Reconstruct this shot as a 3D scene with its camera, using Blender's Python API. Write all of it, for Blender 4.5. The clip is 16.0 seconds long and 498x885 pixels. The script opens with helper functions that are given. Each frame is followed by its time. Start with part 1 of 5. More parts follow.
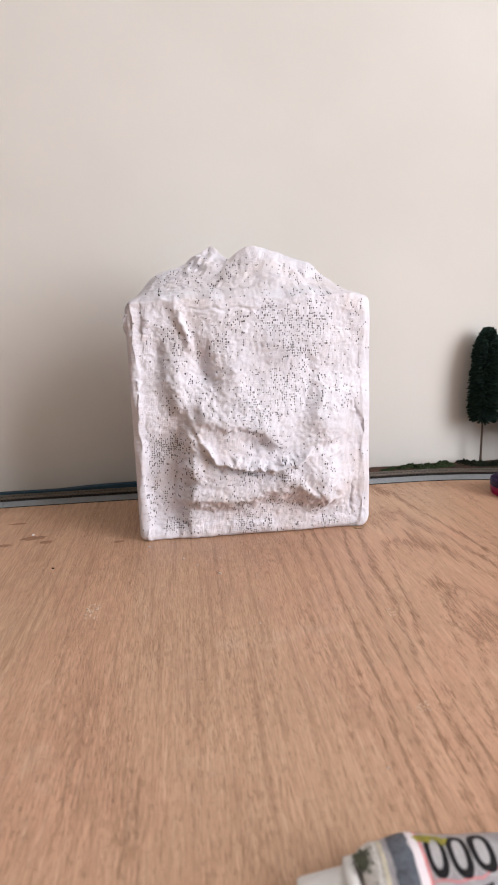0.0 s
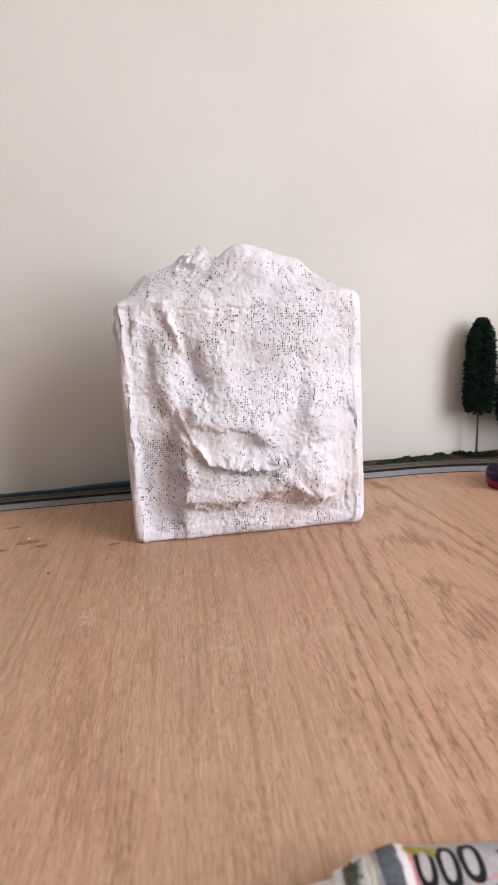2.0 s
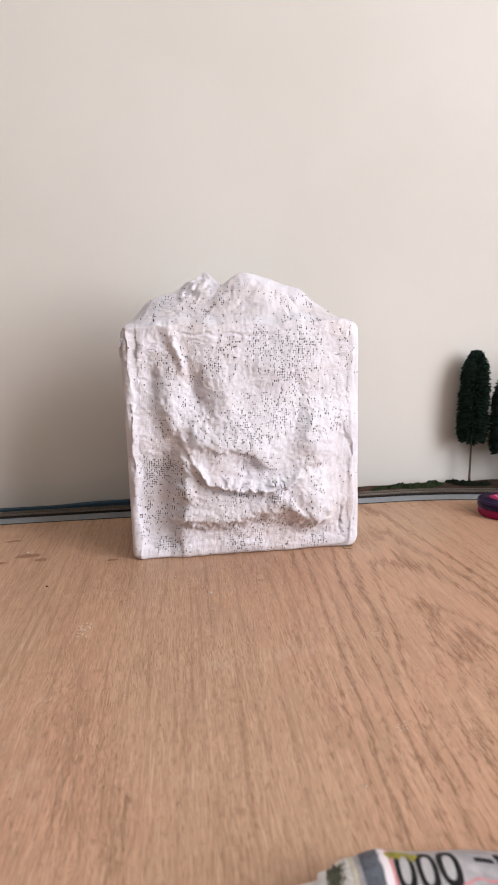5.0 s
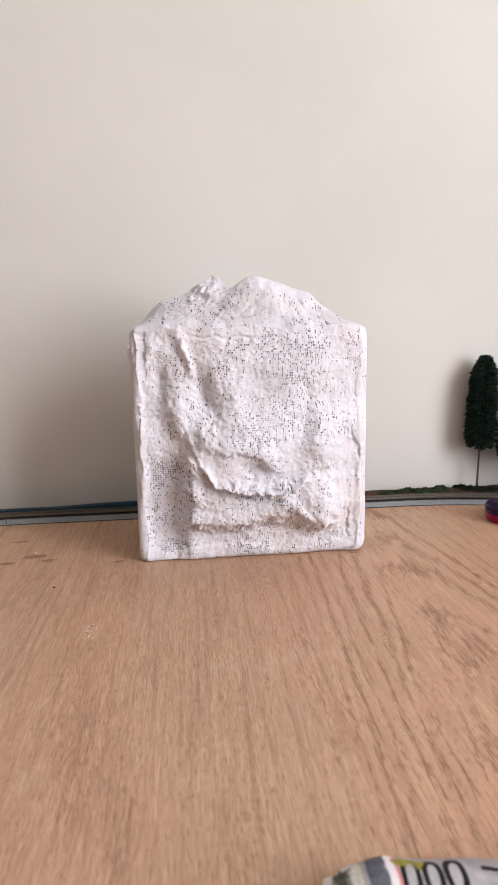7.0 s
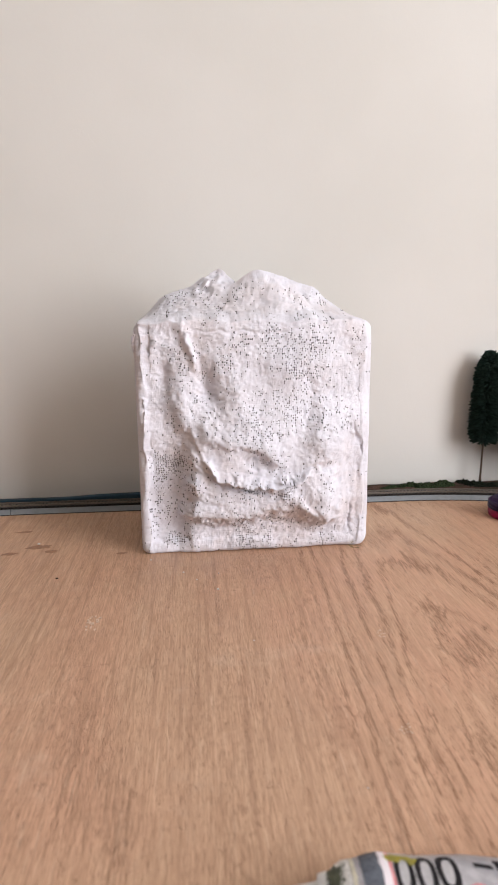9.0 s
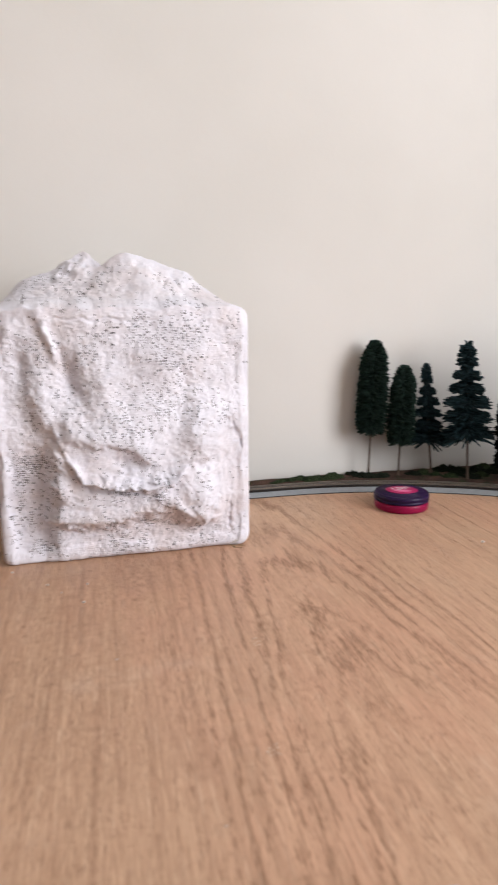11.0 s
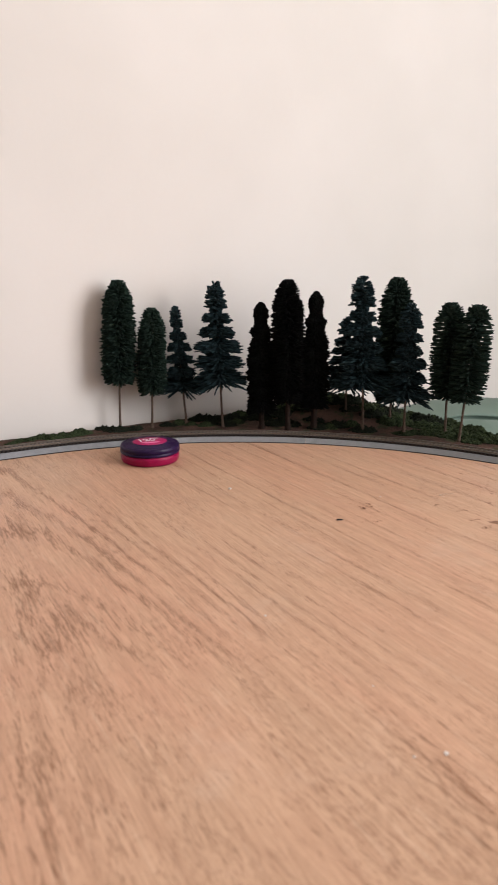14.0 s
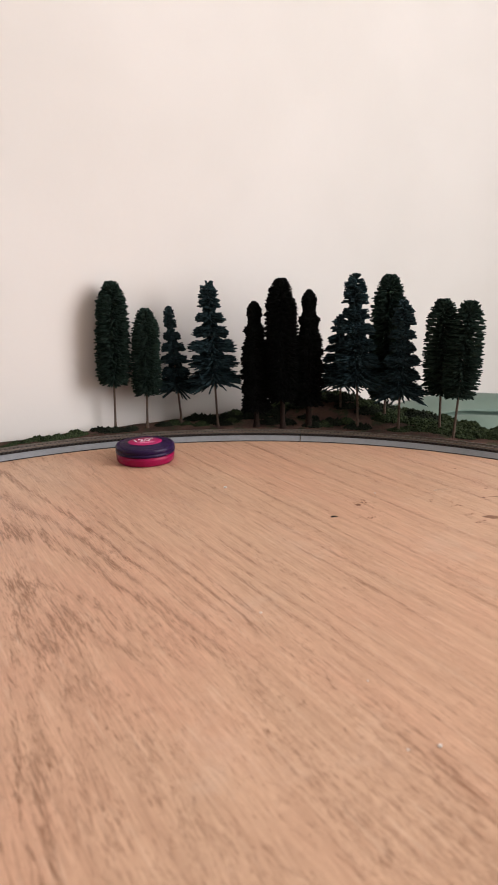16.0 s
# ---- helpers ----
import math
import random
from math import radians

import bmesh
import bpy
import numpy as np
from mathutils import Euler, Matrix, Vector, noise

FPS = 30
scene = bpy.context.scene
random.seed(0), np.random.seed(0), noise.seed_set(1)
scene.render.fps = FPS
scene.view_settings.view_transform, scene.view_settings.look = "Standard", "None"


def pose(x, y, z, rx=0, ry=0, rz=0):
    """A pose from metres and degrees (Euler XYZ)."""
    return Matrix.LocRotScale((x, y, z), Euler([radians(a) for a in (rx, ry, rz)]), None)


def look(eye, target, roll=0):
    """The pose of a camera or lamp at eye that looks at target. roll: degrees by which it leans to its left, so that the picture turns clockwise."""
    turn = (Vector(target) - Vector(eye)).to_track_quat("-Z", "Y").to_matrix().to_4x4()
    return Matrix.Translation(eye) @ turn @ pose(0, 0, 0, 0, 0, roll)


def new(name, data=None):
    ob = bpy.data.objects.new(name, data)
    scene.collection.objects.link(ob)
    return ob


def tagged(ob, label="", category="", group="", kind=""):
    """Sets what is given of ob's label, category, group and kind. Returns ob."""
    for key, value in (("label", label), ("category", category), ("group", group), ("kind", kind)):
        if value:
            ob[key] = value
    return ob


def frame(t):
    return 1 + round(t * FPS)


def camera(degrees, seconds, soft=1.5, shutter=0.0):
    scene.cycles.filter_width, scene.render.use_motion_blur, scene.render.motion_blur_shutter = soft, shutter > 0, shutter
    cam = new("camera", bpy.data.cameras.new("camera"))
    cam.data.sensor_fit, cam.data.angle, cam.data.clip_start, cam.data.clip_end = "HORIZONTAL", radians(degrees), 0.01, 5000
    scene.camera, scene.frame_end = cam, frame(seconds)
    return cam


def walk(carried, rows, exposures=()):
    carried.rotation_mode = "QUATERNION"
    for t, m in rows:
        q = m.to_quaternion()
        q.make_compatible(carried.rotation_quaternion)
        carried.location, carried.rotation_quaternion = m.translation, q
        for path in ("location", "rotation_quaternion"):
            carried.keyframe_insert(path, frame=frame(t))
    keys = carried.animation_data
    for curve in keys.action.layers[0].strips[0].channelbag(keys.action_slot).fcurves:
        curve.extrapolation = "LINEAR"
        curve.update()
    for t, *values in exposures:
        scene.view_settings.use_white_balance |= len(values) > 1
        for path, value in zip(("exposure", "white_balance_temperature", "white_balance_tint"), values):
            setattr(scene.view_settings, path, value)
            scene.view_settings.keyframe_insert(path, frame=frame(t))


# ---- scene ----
cam = camera(42.1, 16.0, soft=1.7, shutter=0.5)
# a small lens focused on the mountain and the trees: what lies close before it is soft
cam.data.dof.use_dof, cam.data.dof.focus_distance, cam.data.dof.aperture_fstop = True, 0.53, 23.0
PATH = [
    (0, (0.0193, 0.0198, 0.1805), (0.1176, 0.9937, -0.0241), -2.04),
    (0.5, (0.0186, 0.0198, 0.1804), (0.1163, 0.9935, -0.0252), -2.08),
    (1, (0.0189, 0.0191, 0.1799), (0.1155, 0.9931, -0.0254), -2.48),
    (1.5, (0.0286, 0.0211, 0.1885), (0.1237, 0.9940, -0.0225), -3.03),
    (2, (0.0263, 0.0226, 0.1885), (0.1220, 0.9929, -0.0338), -3.40),
    (2.5, (0.0213, 0.0160, 0.1881), (0.1155, 0.9861, -0.0355), -3.52),
    (3, (0.0212, 0.0125, 0.1884), (0.1141, 0.9833, -0.0325), -3.36),
    (3.5, (0.0222, 0.0079, 0.1921), (0.1160, 0.9796, -0.0244), -3.05),
    (3.7, (0.0242, 0.0073, 0.1919), (0.1205, 0.9808, -0.0152), -2.84),
    (6, (0.0221, 0.0091, 0.1899), (0.1237, 0.9869, 0.0066), -1.17),
    (6.5, (0.0216, 0.0079, 0.1904), (0.1207, 0.9862, 0.0084), -1.20),
    (7, (0.0224, 0.0086, 0.1906), (0.1158, 0.9874, 0.0084), -1.16),
    (7.5, (0.0212, 0.0077, 0.1904), (0.1109, 0.9867, 0.0072), -0.99),
    (8, (0.0182, 0.0073, 0.1902), (0.1007, 0.9859, 0.0017), -0.63),
    (10.3, (0.0385, 0.0132, 0.2011), (0.1576, 0.9852, -0.0014), -0.38),
    (10.5, (0.0408, 0.0191, 0.1947), (0.1821, 0.9883, -0.0069), -0.65),
    (11, (0.0551, 0.0360, 0.1888), (0.2773, 0.9886, -0.0192), -0.44),
    (11.5, (0.0815, 0.0441, 0.1847), (0.3781, 0.9733, -0.0359), -0.45),
    (12, (0.1023, 0.0521, 0.1835), (0.4761, 0.9506, -0.0468), -0.26),
    (12.5, (0.1119, 0.0588, 0.1817), (0.5568, 0.9228, -0.0542), 0.02),
    (13, (0.1150, 0.0683, 0.1703), (0.6109, 0.8999, -0.0798), 0.45),
    (13.5, (0.1170, 0.0671, 0.1661), (0.6570, 0.8688, -0.0900), 1.21),
    (14, (0.1150, 0.0675, 0.1641), (0.6240, 0.8878, -0.0967), 0.71),
    (14.5, (0.1147, 0.0661, 0.1645), (0.6130, 0.8928, -0.0965), 0.44),
    (15, (0.1154, 0.0655, 0.1647), (0.6170, 0.8900, -0.0972), 0.15),
    (15.5, (0.1158, 0.0649, 0.1647), (0.6226, 0.8859, -0.0985), -0.06),
    (16, (0.1162, 0.0647, 0.1643), (0.6279, 0.8829, -0.0981), -0.12),
]
walk(cam, [(t, look(eye, target, roll)) for t, eye, target, roll in PATH], [(0, 0.03, 6450, 9.5), (8.0, 0.03, 6450, 9), (10.5, 0.0, 6420, 8.5), (12.5, 0.04, 6480, 9.5), (13.5, 0.07, 6720, 12.5), (16, 0.07, 6750, 13)])

# The layout is drawn below in units of 0.72 m and brought to metres once at the end of the file:
# so the track has the 9 mm gauge and the 25 mm wide roadbed of its kind.
UNIT = 0.72

# ---- world and light ----
world = bpy.data.worlds.new("sky")
scene.world = world
world.use_nodes = True
wn = world.node_tree.nodes
sky = wn.new("ShaderNodeTexSky")
sky.sky_type = "NISHITA"
sky.sun_disc = False
sky.sun_elevation = radians(38)
sky.sun_rotation = radians(60)
wn["Background"].inputs["Strength"].default_value = 0.1
world.node_tree.links.new(sky.outputs["Color"], wn["Background"].inputs["Color"])

# daylight that comes in by the window in the east wall, toward the camera's side of the room
WIN_Y0, WIN_Y1, WIN_Z0, WIN_Z1 = -2.45, 0.20, 0.02, 1.75
lamp = bpy.data.lights.new("window_daylight", "AREA")
lamp.shape = "RECTANGLE"
lamp.size, lamp.size_y = UNIT * (WIN_Z1 - WIN_Z0 - 0.06), UNIT * (WIN_Y1 - WIN_Y0 - 0.06)
lamp.energy = 121.0 * UNIT ** 2
lamp.color = (1.0, 0.962, 0.985)
lamp_ob = new("window_daylight", lamp)
mid_y, mid_z = (WIN_Y0 + WIN_Y1) / 2, (WIN_Z0 + WIN_Z1) / 2
lamp_ob.matrix_world = look(UNIT * Vector((1.905, mid_y, mid_z)), UNIT * Vector((0.9, mid_y + 0.10, mid_z - 0.1)))


# ---- material helpers ----
class Nodes:
    """A short way to write node materials."""

    def __init__(self, name):
        self.mat = bpy.data.materials.new(name)
        self.mat.use_nodes = True
        self.tree = self.mat.node_tree
        self.bsdf = self.tree.nodes["Principled BSDF"]
        self.coord = None

    def add(self, kind, **inputs):
        node = self.tree.nodes.new(kind)
        for key, value in inputs.items():
            self.put(node.inputs[key.replace("_", " ")], value)
        return node

    def put(self, socket, value):
        if isinstance(value, bpy.types.NodeSocket):
            self.tree.links.new(value, socket)
        else:
            socket.default_value = value

    def place(self, scale=(1, 1, 1), turn=0.0, shift=(0, 0, 0)):
        if self.coord is None:
            self.coord = self.tree.nodes.new("ShaderNodeTexCoord")
        node = self.add("ShaderNodeMapping", Vector=self.coord.outputs["Object"], Location=shift, Rotation=(0, 0, radians(turn)), Scale=[k / UNIT for k in scale])
        return node.outputs["Vector"]

    def noise(self, vector, scale, detail=4.0, rough=0.55, distort=0.0):
        return self.add("ShaderNodeTexNoise", Vector=vector, Scale=scale, Detail=detail, Roughness=rough, Distortion=distort).outputs["Fac"]

    def math(self, op, a, b=0.0, c=0.0):
        node = self.tree.nodes.new("ShaderNodeMath")
        node.operation = op
        for n, v in enumerate((a, b, c)):
            self.put(node.inputs[n], v)
        return node.outputs[0]

    def ramp(self, fac, lo, hi, a=0.0, b=1.0):
        node = self.tree.nodes.new("ShaderNodeMapRange")
        node.interpolation_type = "SMOOTHSTEP"
        for n, v in enumerate((fac, lo, hi, a, b)):
            self.put(node.inputs[n], v)
        return node.outputs[0]

    def mix(self, fac, a, b, blend="MIX"):
        node = self.tree.nodes.new("ShaderNodeMix")
        node.data_type, node.blend_type = "RGBA", blend
        self.put(node.inputs[0], fac)
        self.put(node.inputs[6], a)
        self.put(node.inputs[7], b)
        return node.outputs[2]

    def bump(self, height, distance, strength=1.0, under=None):
        node = self.add("ShaderNodeBump", Height=height, Distance=distance * UNIT, Strength=strength)
        if under is not None:
            self.put(node.inputs["Normal"], under)
        return node.outputs["Normal"]

    def end(self, colour, rough=0.6, normal=None, metal=0.0, gloss=0.5):
        self.put(self.bsdf.inputs["Base Color"], colour)
        self.put(self.bsdf.inputs["Roughness"], rough)
        self.put(self.bsdf.inputs["Metallic"], metal)
        self.put(self.bsdf.inputs["Specular IOR Level"], gloss)
        if normal is not None:
            self.put(self.bsdf.inputs["Normal"], normal)
        return self.mat


def rgb(r, g, b):
    return (r, g, b, 1.0)


def plain(name, colour, rough=0.5, metal=0.0, vary=0.15, scale=60.0, bump=0.0003, gloss=0.5):
    """A plain surface with slight mottling and fine relief."""
    n = Nodes(name)
    v = n.place()
    low, high = n.noise(v, scale, 3), n.noise(v, scale * 9, 3)
    both = n.math("ADD", n.math("MULTIPLY", low, 0.65), n.math("MULTIPLY", high, 0.35))
    dark = rgb(*[c * (1 - vary) for c in colour])
    light = rgb(*[min(1.0, c * (1 + vary)) for c in colour])
    col = n.mix(n.ramp(both, 0.3, 0.7), dark, light)
    r = n.ramp(low, 0.3, 0.7, max(0.02, rough - 0.08), min(1.0, rough + 0.08))
    return n.end(col, r, n.bump(high, bump), metal, gloss)


def wood_material():
    """Plywood veneer, grain along y: growth lines that close in pointed arches, ragged on one side, with short dark pores gathered in them."""
    n = Nodes("plywood_veneer")
    cut = n.add("ShaderNodeSeparateXYZ", Vector=n.place())
    X, Y = cut.outputs["X"], cut.outputs["Y"]
    meander = n.math("SUBTRACT", n.noise(n.place((5.0, 1.2, 1), 0, (0.3, 0.1, 0)), 1.0, 2.5, 0.5), 0.5)
    dx = n.math("SUBTRACT", n.math("ADD", X, n.math("MULTIPLY", meander, 0.022)), 0.256)
    arm = n.math("POWER", n.math("DIVIDE", n.math("ABSOLUTE", dx), 0.123), 2.3)
    bow = n.math("ADD", Y, arm)
    wander = n.math("SUBTRACT", n.noise(n.place((30.0, 7.0, 1), 0, (4, 7, 0)), 1.0, 3.0, 0.55), 0.5)
    bow = n.math("ADD", bow, n.math("MULTIPLY", wander, 0.15))
    # each fibre carries its growth line a little further or less far along the grain
    ragged = n.math("SUBTRACT", n.noise(n.place((1, 0.05, 1)), 420.0, 3.0, 0.65), 0.5)
    bow = n.math("ADD", bow, n.math("MULTIPLY", ragged, n.ramp(arm, 0.0, 2.0, 0.16, 0.42)))
    rings = n.math("LOGARITHM", n.math("MAXIMUM", bow, 0.05), 2.718)
    uneven = n.noise(n.add("ShaderNodeCombineXYZ", X=n.math("MULTIPLY", rings, 4.0)).outputs[0], 1.0, 1.0)
    count = n.math("ADD", n.math("ADD", n.math("MULTIPLY", rings, 6.2), 20.0), n.math("MULTIPLY", uneven, 1.6))
    share = n.math("FRACT", count)
    toss = n.add("ShaderNodeTexWhiteNoise", Vector=n.add("ShaderNodeCombineXYZ", X=n.math("FLOOR", count)).outputs[0]).outputs["Value"]
    band = n.math("MULTIPLY", n.ramp(share, 0.0, 0.10), n.ramp(share, 0.10, 0.36, 1.0, 0.0))
    zone = n.ramp(n.noise(n.place((2.6, 1.0, 1), 0, (5, 2, 0)), 3.6, 3), 0.38, 0.60, 0.30, 1.0)
    tip_y = n.math("SUBTRACT", Y, 0.58)
    tip = n.ramp(n.math("ADD", n.math("MULTIPLY", dx, dx), n.math("MULTIPLY", n.math("MULTIPLY", tip_y, tip_y), 0.30)), 0.004, 0.022, 1.0, 0.0)
    zone = n.math("MAXIMUM", zone, tip)
    zone = n.math("MULTIPLY", zone, n.math("MULTIPLY", n.ramp(X, 0.06, 0.18, 0.30, 1.0), n.ramp(X, 0.34, 0.50, 1.0, 0.95)))
    bands = n.math("MULTIPLY", n.math("MULTIPLY", band, n.ramp(toss, 0.0, 1.0, 0.45, 1.0)), zone)
    # pores: short dashes, close together in the bands and scarce between them
    dash = n.noise(n.place((1, 0.055, 1)), 1900.0, 2.5, 0.6)
    limit = n.math("SUBTRACT", n.math("ADD", n.ramp(X, 0.04, 0.18, 0.640, 0.675), n.ramp(X, 0.34, 0.50, 0.0, 0.03)), n.math("MULTIPLY", bands, 0.225))
    limit = n.math("SUBTRACT", limit, n.ramp(n.noise(n.place((1, 0.25, 1), 0, (8, 1, 0)), 26.0, 4, 0.65), 0.42, 0.66, 0.0, 0.085))
    pores = n.ramp(n.math("SUBTRACT", dash, limit), -0.04, 0.05)
    long_dash = n.noise(n.place((1, 0.08, 1), 0, (3, 5, 0)), 460.0, 3.0, 0.6)
    furrow = n.ramp(n.math("SUBTRACT", long_dash, n.math("SUBTRACT", 0.66, n.math("MULTIPLY", bands, 0.06))), -0.06, 0.10)
    fibre = n.noise(n.place((1, 0.04, 1), 0, (1, 0, 0)), 1100.0, 3, 0.65)
    streak = n.noise(n.place((1, 0.065, 1), 0, (0, 3, 0)), 170.0, 5, 0.7)
    patch = n.noise(n.place((1, 0.45, 1), 0, (2, 0, 0)), 7.0, 4, 0.6)
    mottle = n.noise(n.place((1, 0.5, 1)), 30.0, 4, 0.65)
    base = n.mix(n.ramp(patch, 0.36, 0.64), rgb(0.590, 0.382, 0.250), rgb(0.625, 0.362, 0.238))
    base = n.mix(n.ramp(mottle, 0.40, 0.68, 0.0, 0.55), base, rgb(0.64, 0.415, 0.275))
    base = n.mix(n.ramp(mottle, 0.28, 0.46, 0.30, 0.0), base, rgb(0.460, 0.275, 0.172))
    base = n.mix(n.ramp(streak, 0.34, 0.60, 0.38, 0.0), base, rgb(0.400, 0.232, 0.142))
    long_streak = n.noise(n.place((1, 0.022, 1), 0, (6, 2, 0)), 260.0, 4, 0.7)
    base = n.mix(n.ramp(long_streak, 0.50, 0.66, 0.0, n.ramp(X, 0.02, 0.24, 0.62, 0.20)), base, rgb(0.335, 0.192, 0.118))
    base = n.mix(n.ramp(fibre, 0.36, 0.62, n.ramp(X, 0.0, 0.25, 0.55, 0.34), 0.0), base, rgb(0.34, 0.195, 0.115))
    base = n.mix(n.math("MULTIPLY", bands, 0.42), base, rgb(0.360, 0.204, 0.122))
    base = n.mix(n.math("MULTIPLY", furrow, 0.30), base, rgb(0.290, 0.150, 0.083))
    base = n.mix(n.math("MULTIPLY", pores, n.ramp(X, 0.04, 0.20, 0.40, 0.74)), base, rgb(0.240, 0.110, 0.054))
    pale = n.noise(n.place((1, 0.06, 1), 0, (4, 1, 0)), 300.0, 5, 0.7)
    base = n.mix(n.ramp(pale, 0.54, 0.72, 0.0, 0.36), base, rgb(0.72, 0.53, 0.385))
    dust = n.ramp(n.noise(n.place(), 11.0, 6, 0.72), 0.55, 0.74, 0.0, 0.22)
    base = n.mix(dust, base, rgb(0.66, 0.51, 0.40))
    height = n.math("SUBTRACT", n.math("MULTIPLY", streak, 0.25), n.math("ADD", n.math("MULTIPLY", pores, 0.8), n.math("MULTIPLY", furrow, 0.4)))
    return n.end(base, n.ramp(mottle, 0.3, 0.7, 0.40, 0.56), n.bump(height, 0.0004, 0.8), 0.0, 0.45)


def wall_material():
    """Cream wall paint with a rolled texture, scuffs and faint blotches."""
    n = Nodes("cream_wall_paint")
    v = n.place()
    blot, fine = n.noise(v, 3.0, 3), n.noise(v, 420.0, 2)
    col = n.mix(n.ramp(blot, 0.35, 0.65), rgb(0.665, 0.652, 0.612), rgb(0.700, 0.687, 0.650))
    scuff = n.ramp(n.noise(n.place((1.0, 1.0, 2.6)), 16.0, 5, 0.75), 0.70, 0.78, 0.0, 0.22)
    col = n.mix(scuff, col, rgb(0.575, 0.555, 0.52))
    bumps = n.bump(fine, 0.00025, 0.3, n.bump(n.noise(v, 60.0, 3), 0.0009, 0.22))
    return n.end(col, 0.62, bumps, 0.0, 0.35)


def plaster_material():
    """Plaster-soaked gauze: white, with a faint woven relief and rows of small open meshes where the plaster is thin."""
    n = Nodes("plaster_gauze")
    v = n.place()
    sway = n.add("ShaderNodeTexNoise", Vector=v, Scale=13.0, Detail=4.5)
    shift = n.add("ShaderNodeVectorMath", **{})
    shift.operation = "MULTIPLY_ADD"
    n.put(shift.inputs[0], sway.outputs["Color"])
    shift.inputs[1].default_value = (0.016, 0.016, 0.016)
    n.put(shift.inputs[2], v)
    cut = n.add("ShaderNodeSeparateXYZ", Vector=shift.outputs[0])
    sx, sz = n.math("DIVIDE", cut.outputs["X"], 0.0020), n.math("DIVIDE", cut.outputs["Z"], 0.0024)
    cell = n.add("ShaderNodeCombineXYZ", X=n.math("FLOOR", sx), Y=n.math("FLOOR", sz))
    toss = n.add("ShaderNodeTexWhiteNoise", Vector=cell.outputs[0])
    # neighbours in a row tend to open together
    row = n.add("ShaderNodeCombineXYZ", X=n.math("FLOOR", sx), Y=n.math("FLOOR", n.math("DIVIDE", sz, 2.0)), Z=7.0)
    kin = n.add("ShaderNodeTexWhiteNoise", Vector=row.outputs[0]).outputs["Value"]
    stray = n.add("ShaderNodeTexWhiteNoise", Vector=n.add("ShaderNodeCombineXYZ", X=n.math("FLOOR", sx), Y=n.math("FLOOR", sz), Z=3.0).outputs[0])
    off = n.add("ShaderNodeSeparateColor", Color=stray.outputs["Color"])
    fx = n.math("ABSOLUTE", n.math("ADD", n.math("SUBTRACT", n.math("FRACT", sx), 0.63), n.math("MULTIPLY", off.outputs[0], 0.26)))
    fz = n.math("ABSOLUTE", n.math("ADD", n.math("SUBTRACT", n.math("FRACT", sz), 0.63), n.math("MULTIPLY", off.outputs[1], 0.26)))
    grow = n.math("MULTIPLY", n.math("SUBTRACT", n.noise(v, 620.0, 1), 0.5), 0.30)
    size = n.add("ShaderNodeSeparateColor", Color=toss.outputs["Color"])
    fx = n.math("ADD", fx, n.math("MULTIPLY", size.outputs[1], 0.22))
    fz = n.math("ADD", fz, n.math("MULTIPLY", size.outputs[2], 0.24))
    square = n.math("MULTIPLY", n.ramp(n.math("ADD", fx, grow), 0.31, 0.41, 1.0, 0.0), n.ramp(n.math("SUBTRACT", fz, grow), 0.38, 0.48, 1.0, 0.0))
    raw_cut = n.add("ShaderNodeSeparateXYZ", Vector=v)
    X, Z = raw_cut.outputs["X"], raw_cut.outputs["Z"]

    def field(x0, x1, z0, z1, soft, amount):
        """A stretch of thin plaster: a share of open meshes that fades out at its edges."""
        wide = n.math("MULTIPLY", n.ramp(X, x0 - soft, x0 + soft), n.ramp(X, x1 - soft, x1 + soft, 1.0, 0.0))
        tall = n.math("MULTIPLY", n.ramp(Z, z0 - soft, z0 + soft), n.ramp(Z, z1 - soft, z1 + soft, 1.0, 0.0))
        return n.math("MULTIPLY", n.math("MULTIPLY", wide, tall), amount)

    thin = 0.015
    for zone in ((0.092, 0.250, 0.208, 0.254, 0.012, 0.31), (0.100, 0.192, 0.098, 0.212, 0.016, 0.31), (0.014, 0.056, 0.010, 0.118, 0.010, 0.52),
                 (0.108, 0.228, 0.004, 0.028, 0.005, 0.46), (0.095, 0.210, 0.030, 0.088, 0.009, 0.42), (0.024, 0.095, 0.140, 0.236, 0.014, 0.26),
                 (0.186, 0.244, 0.145, 0.210, 0.012, 0.17), (0.030, 0.250, 0.258, 0.300, 0.008, 0.19), (0.050, 0.110, 0.050, 0.120, 0.012, 0.20)):
        thin = n.math("ADD", thin, field(*zone))
    patch = n.noise(n.place((1.1, 1, 0.9)), 26.0, 4, 0.7)
    thin = n.math("MULTIPLY", thin, n.ramp(patch, 0.38, 0.64, 0.10, 1.25))
    chance = n.math("ADD", n.math("MULTIPLY", toss.outputs["Value"], 0.72), n.math("MULTIPLY", kin, 0.28))
    hole = n.math("MULTIPLY", square, n.math("LESS_THAN", chance, n.math("ADD", n.math("MULTIPLY", thin, 0.98), 0.08)))
    tone = n.noise(v, 22.0, 4)
    white = n.mix(n.ramp(tone, 0.35, 0.65), rgb(0.690, 0.680, 0.735), rgb(0.785, 0.780, 0.845))
    wash = n.ramp(n.noise(v, 9.0, 4, 0.65), 0.48, 0.70, 0.0, 0.45)
    white = n.mix(wash, white, rgb(0.745, 0.655, 0.640))
    col = n.mix(n.math("MULTIPLY", hole, 0.97), white, rgb(0.040, 0.036, 0.035))
